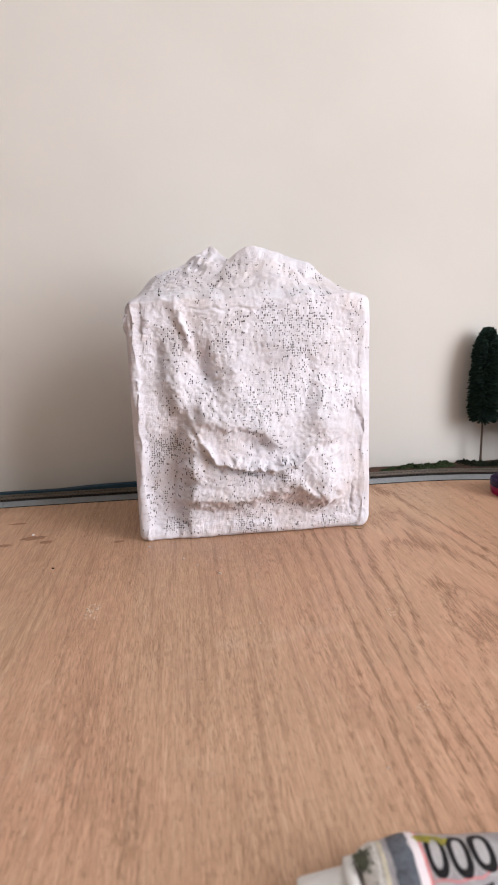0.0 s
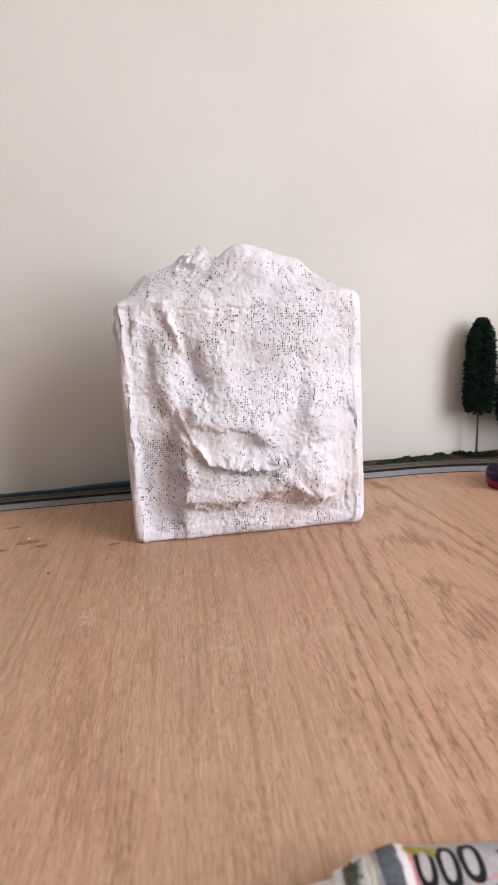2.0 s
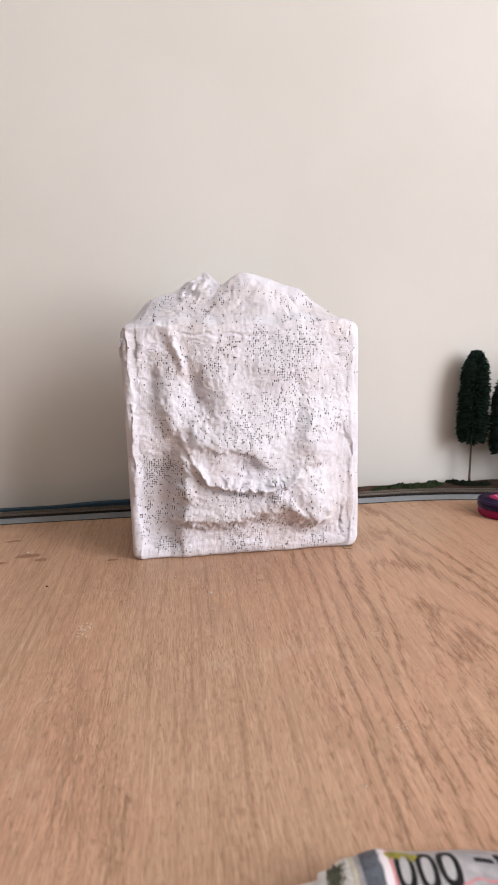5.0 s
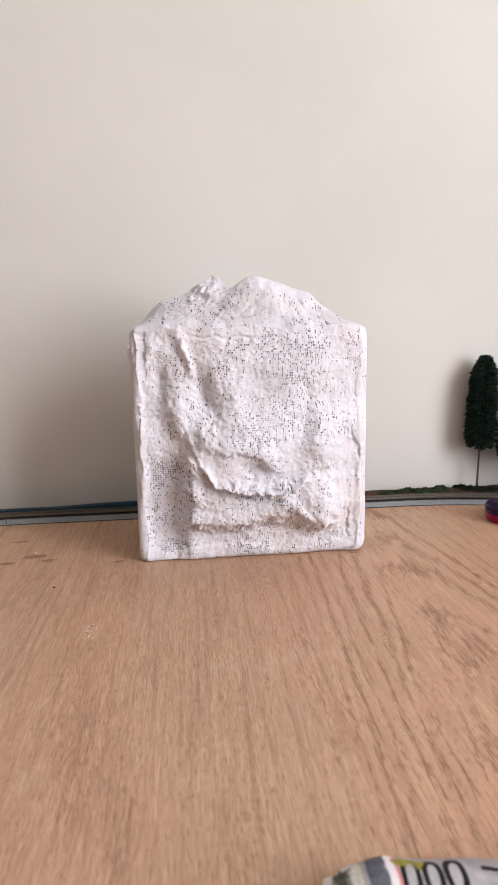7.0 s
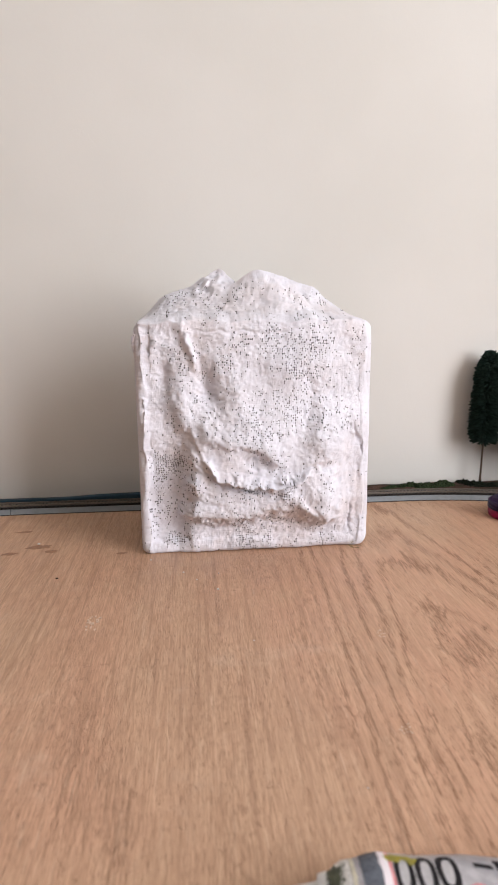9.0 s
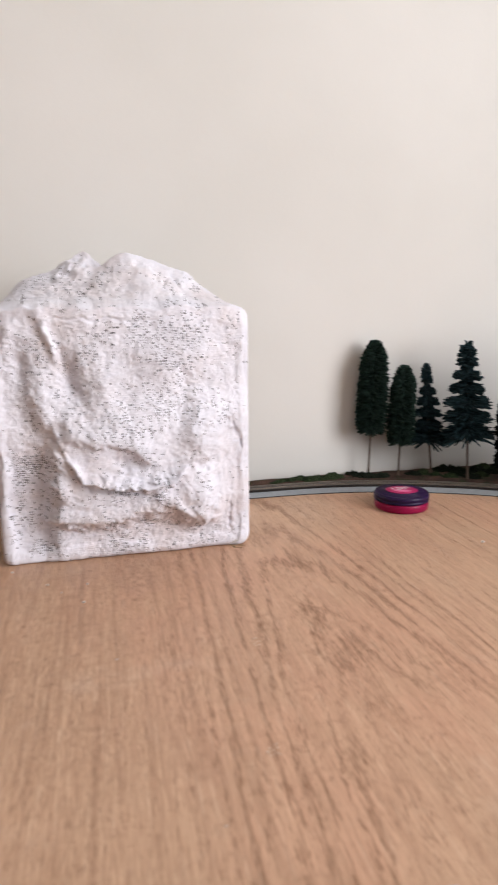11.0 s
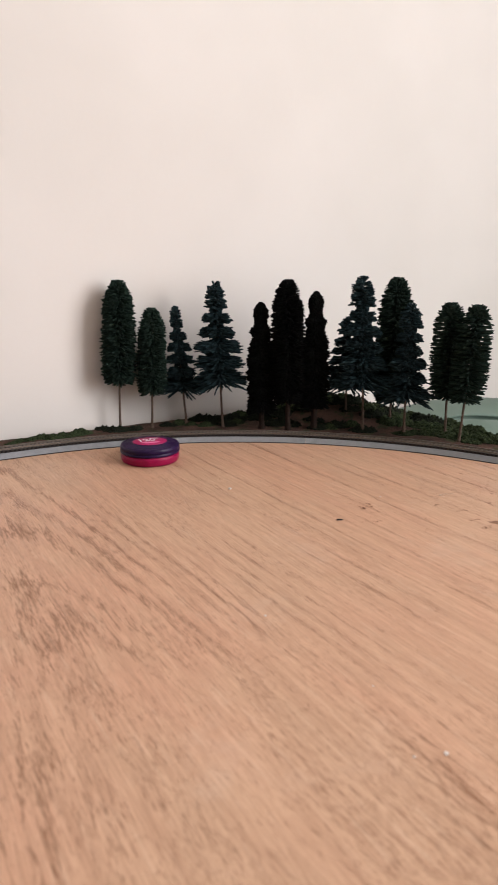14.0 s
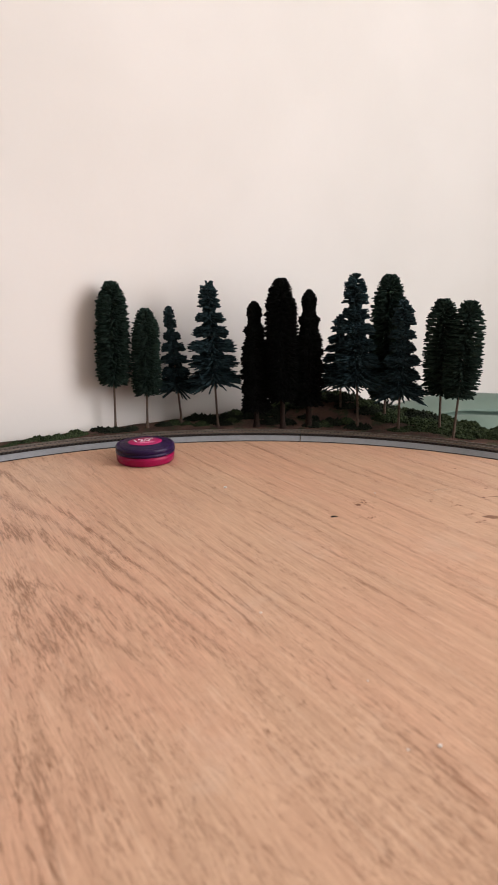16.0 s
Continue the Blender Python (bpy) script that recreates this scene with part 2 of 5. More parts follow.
    weave = n.math("MAXIMUM", n.math("ABSOLUTE", n.math("SUBTRACT", n.math("FRACT", sx), 0.5)), n.math("ABSOLUTE", n.math("SUBTRACT", n.math("FRACT", sz), 0.5)))
    grain = n.math("ADD", n.math("MULTIPLY", n.noise(v, 560.0, 4, 0.75), 1.15), n.math("MULTIPLY", weave, n.ramp(n.noise(v, 17.0, 2), 0.46, 0.64, 0.0, 0.7)))
    grain = n.math("SUBTRACT", grain, n.math("MULTIPLY", hole, 1.2))
    ridge = n.math("ABSOLUTE", n.math("SUBTRACT", n.noise(n.place((1.6, 1, 0.8), 12), 150.0, 4, 0.6), 0.5))
    rough = n.ramp(n.noise(v, 14.0, 3), 0.40, 0.64, 0.15, 1.0)
    under = n.bump(n.math("MULTIPLY", ridge, rough), 0.0020, 0.5)
    return n.end(col, 0.82, n.bump(grain, 0.00065, 1.0, under), 0.0, 0.25)


def foliage_material(name, dark, light):
    """Flocked bristles: each one slightly different, with a rough speckle."""
    n = Nodes(name)
    geo = n.tree.nodes.new("ShaderNodeNewGeometry")
    toss = geo.outputs["Random Per Island"]
    v = n.place()
    speck = n.noise(v, 900.0, 2)
    fac = n.math("ADD", n.math("MULTIPLY", toss, 0.6), n.math("MULTIPLY", speck, 0.5))
    col = n.mix(n.ramp(fac, 0.2, 0.9), rgb(*dark), rgb(*light))
    return n.end(col, 0.95, n.bump(speck, 0.0008, 1.0), 0.0, 0.12)


def earth_material():
    n = Nodes("scenic_earth")
    v = n.place()
    big, fine = n.noise(v, 30.0, 4), n.noise(v, 700.0, 3, 0.7)
    col = n.mix(n.ramp(big, 0.35, 0.65), rgb(0.050, 0.029, 0.022), rgb(0.105, 0.060, 0.045))
    col = n.mix(n.ramp(fine, 0.5, 0.75, 0.0, 0.6), col, rgb(0.15, 0.10, 0.08))
    turf = n.ramp(n.noise(v, 48.0, 4, 0.7), 0.52, 0.62, 0.0, 0.75)
    col = n.mix(turf, col, rgb(0.035, 0.05, 0.022))
    return n.end(col, 0.95, n.bump(fine, 0.0022, 1.0), 0.0, 0.15)


def hill_paint(name, a, b):
    n = Nodes(name)
    v = n.place()
    soft = n.noise(n.place((1, 1, 3)), 7.0, 3)
    fine = n.noise(v, 420.0, 2)
    return n.end(n.mix(n.ramp(soft, 0.35, 0.65), rgb(*a), rgb(*b)), 0.6, n.bump(fine, 0.00035, 0.5), 0.0, 0.35)


def label_material():
    """The glue tube's printed metal: pale, rubbed and creased."""
    n = Nodes("tube_print_white")
    v = n.place()
    rub = n.noise(v, 90.0, 4, 0.7)
    col = n.mix(n.ramp(rub, 0.4, 0.7), rgb(0.31, 0.30, 0.32), rgb(0.45, 0.435, 0.455))
    return n.end(col, 0.38, n.bump(n.noise(v, 55.0, 3), 0.003, 0.6), 0.15, 0.5)


M_WOOD, M_WALL, M_PLASTER, M_EARTH = wood_material(), wall_material(), plaster_material(), earth_material()
# for walls out of view: a dark tone set to weaken their bounce
M_WALL_UNSEEN = plain("unseen_wall_dark", (0.30, 0.27, 0.24), 0.7, 0, 0.06, 6, 0.0004)
M_CEIL = plain("ceiling_white", (0.82, 0.80, 0.77), 0.8, 0, 0.03, 12, 0.0004)
M_FLOOR = plain("room_floor", (0.24, 0.17, 0.12), 0.55, 0, 0.2, 8, 0.0004)
M_BED = plain("roadbed_grey", (0.205, 0.222, 0.235), 0.55, 0, 0.10, 160, 0.0003, 0.35)
M_BEDTOP = plain("ballast_grey", (0.150, 0.138, 0.122), 0.8, 0, 0.35, 900, 0.0012, 0.25)
# near-black that stands in for shade at the tie ends and roadbed foot
M_TRACK_SHADE = plain("track_shade_black", (0.008, 0.007, 0.007), 0.8, 0, 0.3, 400, 0.0002, 0.15)
M_TIE = plain("tie_dark_brown", (0.040, 0.035, 0.031), 0.6, 0, 0.3, 400, 0.0002, 0.3)
M_RAIL = plain("rail_nickel", (0.26, 0.22, 0.19), 0.45, 0.8, 0.15, 300, 0.0001)
M_TRUNK = plain("trunk_brown", (0.115, 0.082, 0.062), 0.85, 0, 0.35, 500, 0.0008, 0.2)
M_LEAF = foliage_material("flock_green", (0.007, 0.017, 0.013), (0.026, 0.050, 0.039))
M_LEAF_BLUE = foliage_material("flock_blue_green", (0.007, 0.016, 0.019), (0.026, 0.054, 0.062))
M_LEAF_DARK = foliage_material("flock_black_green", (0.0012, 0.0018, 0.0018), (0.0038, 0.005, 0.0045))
M_BUSH = foliage_material("foam_green", (0.014, 0.023, 0.011), (0.046, 0.066, 0.030))
M_BUSH_DARK = foliage_material("foam_dark_green", (0.007, 0.010, 0.007), (0.019, 0.025, 0.015))
M_TRUNK_DARK = plain("trunk_black_brown", (0.028, 0.018, 0.014), 0.9, 0, 0.35, 500, 0.0008, 0.15)
M_MINT = hill_paint("mint_fabric", (0.108, 0.168, 0.136), (0.128, 0.192, 0.158))
M_BLUE = hill_paint("blue_foam", (0.010, 0.040, 0.066), (0.015, 0.052, 0.085))
M_PURPLE = plain("purple_plastic", (0.017, 0.005, 0.038), 0.38, 0, 0.1, 120, 0.0001, 0.22)
M_PINK = plain("magenta_plastic", (0.25, 0.003, 0.048), 0.40, 0, 0.1, 120, 0.0001, 0.22)
M_STICK = plain("magenta_sticker", (0.42, 0.012, 0.11), 0.4, 0, 0.1, 200, 0.0001)
M_INK = plain("white_ink", (0.80, 0.74, 0.78), 0.5, 0, 0.05, 300, 0.00005)
M_PINKINK = plain("pale_pink_ink", (0.70, 0.20, 0.36), 0.5, 0, 0.1, 300, 0.00005)
M_TUBE = label_material()
M_TUBEGREY = plain("tube_slate_band", (0.085, 0.096, 0.118), 0.5, 0.1, 0.75, 70, 0.0002, 0.4)
M_CREAM = plain("cream_printed_edge", (0.58, 0.54, 0.42), 0.45, 0, 0.2, 120, 0.0002)
M_BLACKINK = plain("black_ink", (0.009, 0.008, 0.010), 0.6, 0, 0.2, 200, 0.00005, 0.2)
M_GREYINK = plain("grey_ink", (0.42, 0.41, 0.42), 0.42, 0, 0.15, 200, 0.0001)
M_REDINK = plain("pink_red_ink", (0.62, 0.20, 0.21), 0.42, 0, 0.2, 200, 0.0001)
M_YELLOW = plain("yellow_print", (0.30, 0.26, 0.03), 0.6, 0, 0.4, 300, 0.0003)
M_YELLOW_PRINT = plain("yellow_tube_print", (0.62, 0.44, 0.03), 0.45, 0, 0.2, 120, 0.0002)
M_ORANGE_PRINT = plain("orange_tube_print", (0.42, 0.11, 0.025), 0.45, 0, 0.2, 120, 0.0002)
M_CAP = plain("white_cap_plastic", (0.76, 0.75, 0.74), 0.45, 0, 0.08, 120, 0.0004)
M_GLUE = plain("dirty_clear_glue", (0.58, 0.56, 0.53), 0.42, 0, 0.4, 90, 0.0003)
M_GRIME = plain("dark_green_grime", (0.085, 0.092, 0.058), 0.6, 0, 0.4, 300, 0.0008)
M_CRUST = plain("dried_glue_crust", (0.40, 0.36, 0.20), 0.7, 0, 0.55, 240, 0.0006)
M_OLIVE = plain("olive_fibre", (0.24, 0.22, 0.10), 0.9, 0, 0.2, 300, 0.0001, 0.1)
M_CHIP = plain("white_plaster_chip", (0.74, 0.70, 0.66), 0.9, 0, 0.1, 300, 0.0004)
M_STAIN = plain("brown_glue_stain", (0.300, 0.160, 0.095), 0.62, 0, 0.25, 150, 0.0002)
M_STAIN_DARK = plain("dark_glue_stain", (0.215, 0.098, 0.052), 0.6, 0, 0.35, 220, 0.0003)
M_RESIDUE = plain("pale_glue_residue", (0.635, 0.465, 0.345), 0.5, 0, 0.2, 200, 0.0004)
M_FRAME = plain("window_frame_white", (0.8, 0.79, 0.77), 0.4, 0, 0.03, 40, 0.0002)


# ---- mesh helpers ----
def link_mesh(name, mesh, material, parent=None, label="", smooth=False):
    if not mesh.materials:
        for m in material if isinstance(material, (list, tuple)) else (material,):
            mesh.materials.append(m)
    if smooth:
        mesh.polygons.foreach_set("use_smooth", [True] * len(mesh.polygons))
    ob = new(name, mesh)
    if parent is not None:
        ob.parent = parent
    if label:
        ob["label"] = label
    return ob


def part(name, bm, material, parent=None, label="", smooth=False):
    """One bmesh as one mesh object, under a thing or a part."""
    mesh = bpy.data.meshes.new(name)
    bmesh.ops.recalc_face_normals(bm, faces=bm.faces)
    bm.to_mesh(mesh)
    bm.free()
    return link_mesh(name, mesh, material, parent, label, smooth)


def raw(name, verts, faces, material, parent=None, label="", smooth=False):
    mesh = bpy.data.meshes.new(name)
    mesh.from_pydata([tuple(v) for v in verts], [], [tuple(f) for f in faces])
    mesh.update()
    return link_mesh(name, mesh, material, parent, label, smooth)


def empty(name, m=None):
    ob = new(name)
    ob.empty_display_size = 0.02
    if m is not None:
        ob.matrix_world = m
    return ob


def box(bm, x0, x1, y0, y1, z0, z1, bevel=0.0):
    made = bmesh.ops.create_cube(bm, size=1.0, matrix=Matrix.Translation(((x0 + x1) / 2, (y0 + y1) / 2, (z0 + z1) / 2)) @ Matrix.Diagonal((x1 - x0, y1 - y0, z1 - z0, 1)))
    if bevel:
        edges = list({e for v in made["verts"] for e in v.link_edges})
        bmesh.ops.bevel(bm, geom=edges, offset=bevel, segments=2, affect="EDGES", profile=0.6)
    return bm


def lathe(profile, segments=48, squash=None):
    """A bmesh turned about z from (radius, height) pairs; ends at radius 0 close it."""
    bm = bmesh.new()
    rings = []
    for r, z in profile:
        if r <= 1e-6:
            rings.append([bm.verts.new((0, 0, z))])
        else:
            rings.append([bm.verts.new((r * math.cos(2 * math.pi * k / segments), r * math.sin(2 * math.pi * k / segments), z)) for k in range(segments)])
    for a, b in zip(rings, rings[1:]):
        for k in range(segments):
            l = (k + 1) % segments
            if len(a) == 1:
                bm.faces.new((a[0], b[k], b[l]))
            elif len(b) == 1:
                bm.faces.new((a[k], a[l], b[0]))
            else:
                bm.faces.new((a[k], a[l], b[l], b[k]))
    return bm


def fbm(x, y, z, scale, octaves=4, gain=0.5):
    total, amp = 0.0, 1.0
    for _ in range(octaves):
        total += amp * noise.noise(Vector((x * scale, y * scale, z * scale)))
        scale, amp = scale * 2.05, amp * gain
    return total


def smooth01(t):
    t = min(1.0, max(0.0, t))
    return t * t * (3 - 2 * t)


# ---- the room ----
BACK, RIGHT, TABLE_EDGE = 0.976, 1.87, 0.928
LEFT, FRONT, FLOOR, TOP = -2.3, -2.7, -1.04, 2.30


def build_room():
    bm = bmesh.new()
    box(bm, LEFT - 0.1, RIGHT + 0.1, BACK, BACK + 0.1, FLOOR, TOP)
    tagged(part("wall_north", bm, M_WALL), "cream painted wall behind the model railway", "wall", kind="structure")

    bm = bmesh.new()
    y1 = BACK
    box(bm, RIGHT, RIGHT + 0.1, FRONT, WIN_Y0, FLOOR, TOP)
    box(bm, RIGHT, RIGHT + 0.1, WIN_Y1, y1, FLOOR, TOP)
    box(bm, RIGHT, RIGHT + 0.1, WIN_Y0, WIN_Y1, FLOOR, WIN_Z0)
    box(bm, RIGHT, RIGHT + 0.1, WIN_Y0, WIN_Y1, WIN_Z1, TOP)
    tagged(part("wall_east", bm, M_WALL), "cream painted wall with a window opening", "wall", kind="structure")
    # west and south walls are unseen; their dark tone holds down fill light
    bm = bmesh.new()
    box(bm, LEFT - 0.1, LEFT, FRONT, BACK, FLOOR, TOP)
    tagged(part("wall_west", bm, M_WALL_UNSEEN), "plain unseen taupe wall, toned dark to cut bounced light", "wall", kind="structure")
    bm = bmesh.new()
    box(bm, LEFT - 0.1, RIGHT + 0.1, FRONT - 0.1, FRONT, FLOOR, TOP)
    tagged(part("wall_south", bm, M_WALL_UNSEEN), "plain unseen taupe wall, toned dark to cut bounced light", "wall", kind="structure")
    bm = bmesh.new()
    box(bm, LEFT - 0.1, RIGHT + 0.2, FRONT - 0.1, BACK + 0.1, FLOOR - 0.1, FLOOR)
    tagged(part("floor", bm, M_FLOOR), "brown floor of the room", "floor", kind="structure")
    bm = bmesh.new()
    box(bm, LEFT - 0.1, RIGHT + 0.2, FRONT - 0.1, BACK + 0.1, TOP, TOP + 0.1)
    tagged(part("ceiling", bm, M_CEIL), "plain white ceiling", "ceiling", kind="structure")

    win = empty("window_1", pose(RIGHT + 0.06, 0, 0))
    tagged(win, "white framed window lighting the room", "window", kind="structure")
    bm = bmesh.new()
    t = 0.025
    box(bm, -0.02, 0.02, WIN_Y0, WIN_Y0 + t, WIN_Z0, WIN_Z1, 0.003)
    box(bm, -0.02, 0.02, WIN_Y1 - t, WIN_Y1, WIN_Z0, WIN_Z1, 0.003)
    box(bm, -0.02, 0.02, WIN_Y0 + t, WIN_Y1 - t, WIN_Z0, WIN_Z0 + t, 0.003)
    box(bm, -0.02, 0.02, WIN_Y0 + t, WIN_Y1 - t, WIN_Z1 - t, WIN_Z1, 0.003)
    part("window_frame", bm, M_FRAME, win)


# ---- table ----
def build_table():
    table = empty("layout_table", pose(0, 0, FLOOR))
    tagged(table, "large plywood layout table with open grain and glue marks", "table")
    bm = bmesh.new()
    rim = [(-1.3, -0.75), (TABLE_EDGE, -0.75)]
    rim += [(TABLE_EDGE, 0.90), (TABLE_EDGE - 0.004, 0.945), (TABLE_EDGE - 0.02, 0.962)]
    rim.append((-1.3, 0.962))
    low = [bm.verts.new((x, y, -FLOOR - 0.018)) for x, y in rim]
    high = [bm.verts.new((x, y, -FLOOR)) for x, y in rim]
    bm.faces.new(high)
    bm.faces.new(low[::-1])
    for k in range(len(rim)):
        l = (k + 1) % len(rim)
        bm.faces.new((low[k], low[l], high[l], high[k]))
    part("tabletop", bm, M_WOOD, table)
    for x in (-1.2, 0.82):
        for y in (-0.65, 0.62):
            bm = bmesh.new()
            box(bm, x - 0.03, x + 0.03, y - 0.03, y + 0.03, 0, -FLOOR - 0.018, 0.003)
            part("leg", bm, M_WOOD, table)


def build_bed():
    """A bed beside the table: its cover lies in two swells; the rear one hangs over a crease that deepens to the east."""
    x0, x1 = TABLE_EDGE + 0.030, RIGHT - 0.02
    xs = [x0 + (x1 - x0) * k / 64 for k in range(65)]
    fronts = [-0.10 + 0.922 * k / 70 for k in range(71)]
    verts, faces = [], []
    for x in xs:
        rear = -0.0195 + 0.0115 * smooth01((x - 0.955) / 0.16) - 0.085 * smooth01((x - 1.10) / 0.75)
        lip = -0.018 - 0.012 * smooth01((x - 1.03) / 0.12) - 0.095 * smooth01((x - 1.08) / 0.62)
        open_by = smooth01((x - 0.99) / 0.15)
        section = []
        for y in fronts:
            z = lip - 0.0015 + 0.006 * math.exp(-(((y - 0.79) / 0.025) ** 2)) - 0.9 * max(0.0, 0.79 - y) ** 2 - 0.10 * max(0.0, 0.79 - y)
            section.append((y, max(z, lip - 0.26)))
        # the crease goes back under the rear swell, which rolls forward over it
        section += [(0.826, lip - 0.003), (0.832 + 0.010 * open_by, lip - 0.003 - 0.004 * open_by), (0.834 + 0.012 * open_by, lip - 0.001), (0.832 + 0.006 * open_by, lip + 0.001 + 0.002 * open_by), (0.8315 - 0.001 * open_by, lip + 0.002 + 0.003 * open_by), (0.832 - 0.003 * open_by, lip + 0.003 + 0.0045 * open_by)]
        y2, z2 = section[-1]
        for k in range(1, 25):
            t = k / 24
            y = y2 + (0.955 - y2) * t
            up = math.sin(min(1.0, t / 0.45) * math.pi / 2) ** 0.9
            section.append((y, z2 + (rear - z2) * up - 0.03 * max(0.0, t - 0.5) ** 2))
        for y, z in section:
            z -= 0.05 * math.exp(-((y + 0.10) / 0.03)) + 0.03 * math.exp(-((x - x0) / 0.012))
            verts.append((x, y, z + 0.0012 * fbm(x, y, 0, 9, 3)))
    n = len(section)
    for i in range(len(xs) - 1):
        for j in range(n - 1):
            faces.append((i * n + j, (i + 1) * n + j, (i + 1) * n + j + 1, i * n + j + 1))
    loop = [j for j in range(n)] + [i * n + n - 1 for i in range(1, len(xs))] + [(len(xs) - 1) * n + j for j in range(n - 2, -1, -1)] + [i * n for i in range(len(xs) - 2, 0, -1)]
    start = len(verts)
    verts += [(verts[k][0], verts[k][1], FLOOR) for k in loop]
    m = len(loop)
    for k in range(m):
        faces.append((loop[k], loop[(k + 1) % m], start + (k + 1) % m, start + k))
    ob = raw("bed", verts, faces, M_MINT, smooth=True)
    tagged(ob, "bed under a smooth mint green cover beside the table", "bed")


def build_foam_strip():
    """A strip of blue foam board that stands on the table's far edge behind the straight track."""
    bm = bmesh.new()
    n = 40
    rows = []
    for k in range(n + 1):
        s = k / n
        x = -0.55 + 0.72 * s
        top = 0.0030 + 0.0034 * smooth01((s - 0.52) / 0.14) + 0.0004 * noise.noise(Vector((x * 30, 0, 0)))
        rows.append([bm.verts.new((x, y, z)) for y, z in ((0.9495, 0.0), (0.9495, top - 0.001), (0.9505, top), (0.9595, top), (0.9595, 0.0))])
    for a, b in zip(rows, rows[1:]):
        for k in range(5):
            l = (k + 1) % 5
            bm.faces.new((a[k], a[l], b[l], b[k]))
    bm.faces.new(rows[0])
    bm.faces.new(rows[-1][::-1])
    tagged(part("foam_board", bm, M_BLUE), "dark blue foam board strip between the track and wall", "foam board")


# ---- track ----
CX, CY, R_IN = 0.331, 0.350, 0.5355
BED_W, BED_H, TOP_W = 0.0345, 0.0068, 0.0215
R_MID = R_IN + BED_W / 2
STRAIGHT_END = -0.19


def track_line(s):
    """Plan of the track's middle: metres along it from the start of the straight, to the right; before it a left-hand curve."""
    length = CX - STRAIGHT_END
    if s < 0:
        a = radians(90) - s / R_MID
        return Vector((STRAIGHT_END + R_MID * math.cos(a), CY + R_MID * math.sin(a), 0)), a - radians(90)
    if s <= length:
        return Vector((STRAIGHT_END + s, CY + R_MID, 0)), 0.0
    a = radians(90) - (s - length) / R_MID
    return Vector((CX + R_MID * math.cos(a), CY + R_MID * math.sin(a), 0)), a - radians(90)


def sweep(section, s0, s1, step=0.006, closed=True):
    """A mesh of a cross-section (across, up) carried along the track; across is to the left, the outer side."""
    n = max(2, int(math.ceil((s1 - s0) / step)))
    bm = bmesh.new()
    rows = []
    for k in range(n + 1):
        p, a = track_line(s0 + (s1 - s0) * k / n)
        side = Vector((-math.sin(a), math.cos(a), 0))
        rows.append([bm.verts.new(p + side * u + Vector((0, 0, h))) for u, h in section])
    for a, b in zip(rows, rows[1:]):
        for k in range(len(section)):
            l = (k + 1) % len(section)
            bm.faces.new((a[k], b[k], b[l], a[l]))
    bm.faces.new(rows[0])
    bm.faces.new(rows[-1][::-1])
    return bm


def tie_mesh():
    bm = bmesh.new()
    box(bm, -0.0011, 0.0011, -0.0114, 0.0114, 0, 0.0029)
    bmesh.ops.bevel(bm, geom=[e for e in bm.edges if all(v.co.z > 0.001 for v in e.verts)], offset=0.0003, segments=1, affect="EDGES")
    mesh = bpy.data.meshes.new("tie")
    bm.to_mesh(mesh)
    bm.free()
    mesh.materials.append(M_TIE)
    return mesh


def rail_section(u):
    h = BED_H + 0.0023
    return [(u - 0.0011, h), (u + 0.0011, h), (u + 0.0011, h + 0.0004), (u + 0.0004, h + 0.0007), (u + 0.0004, h + 0.0017), (u + 0.0006, h + 0.0019), (u + 0.0006, h + 0.0023), (u - 0.0006, h + 0.0023), (u - 0.0006, h + 0.0019), (u - 0.0004, h + 0.0017), (u - 0.0004, h + 0.0007), (u - 0.0011, h + 0.0004)]


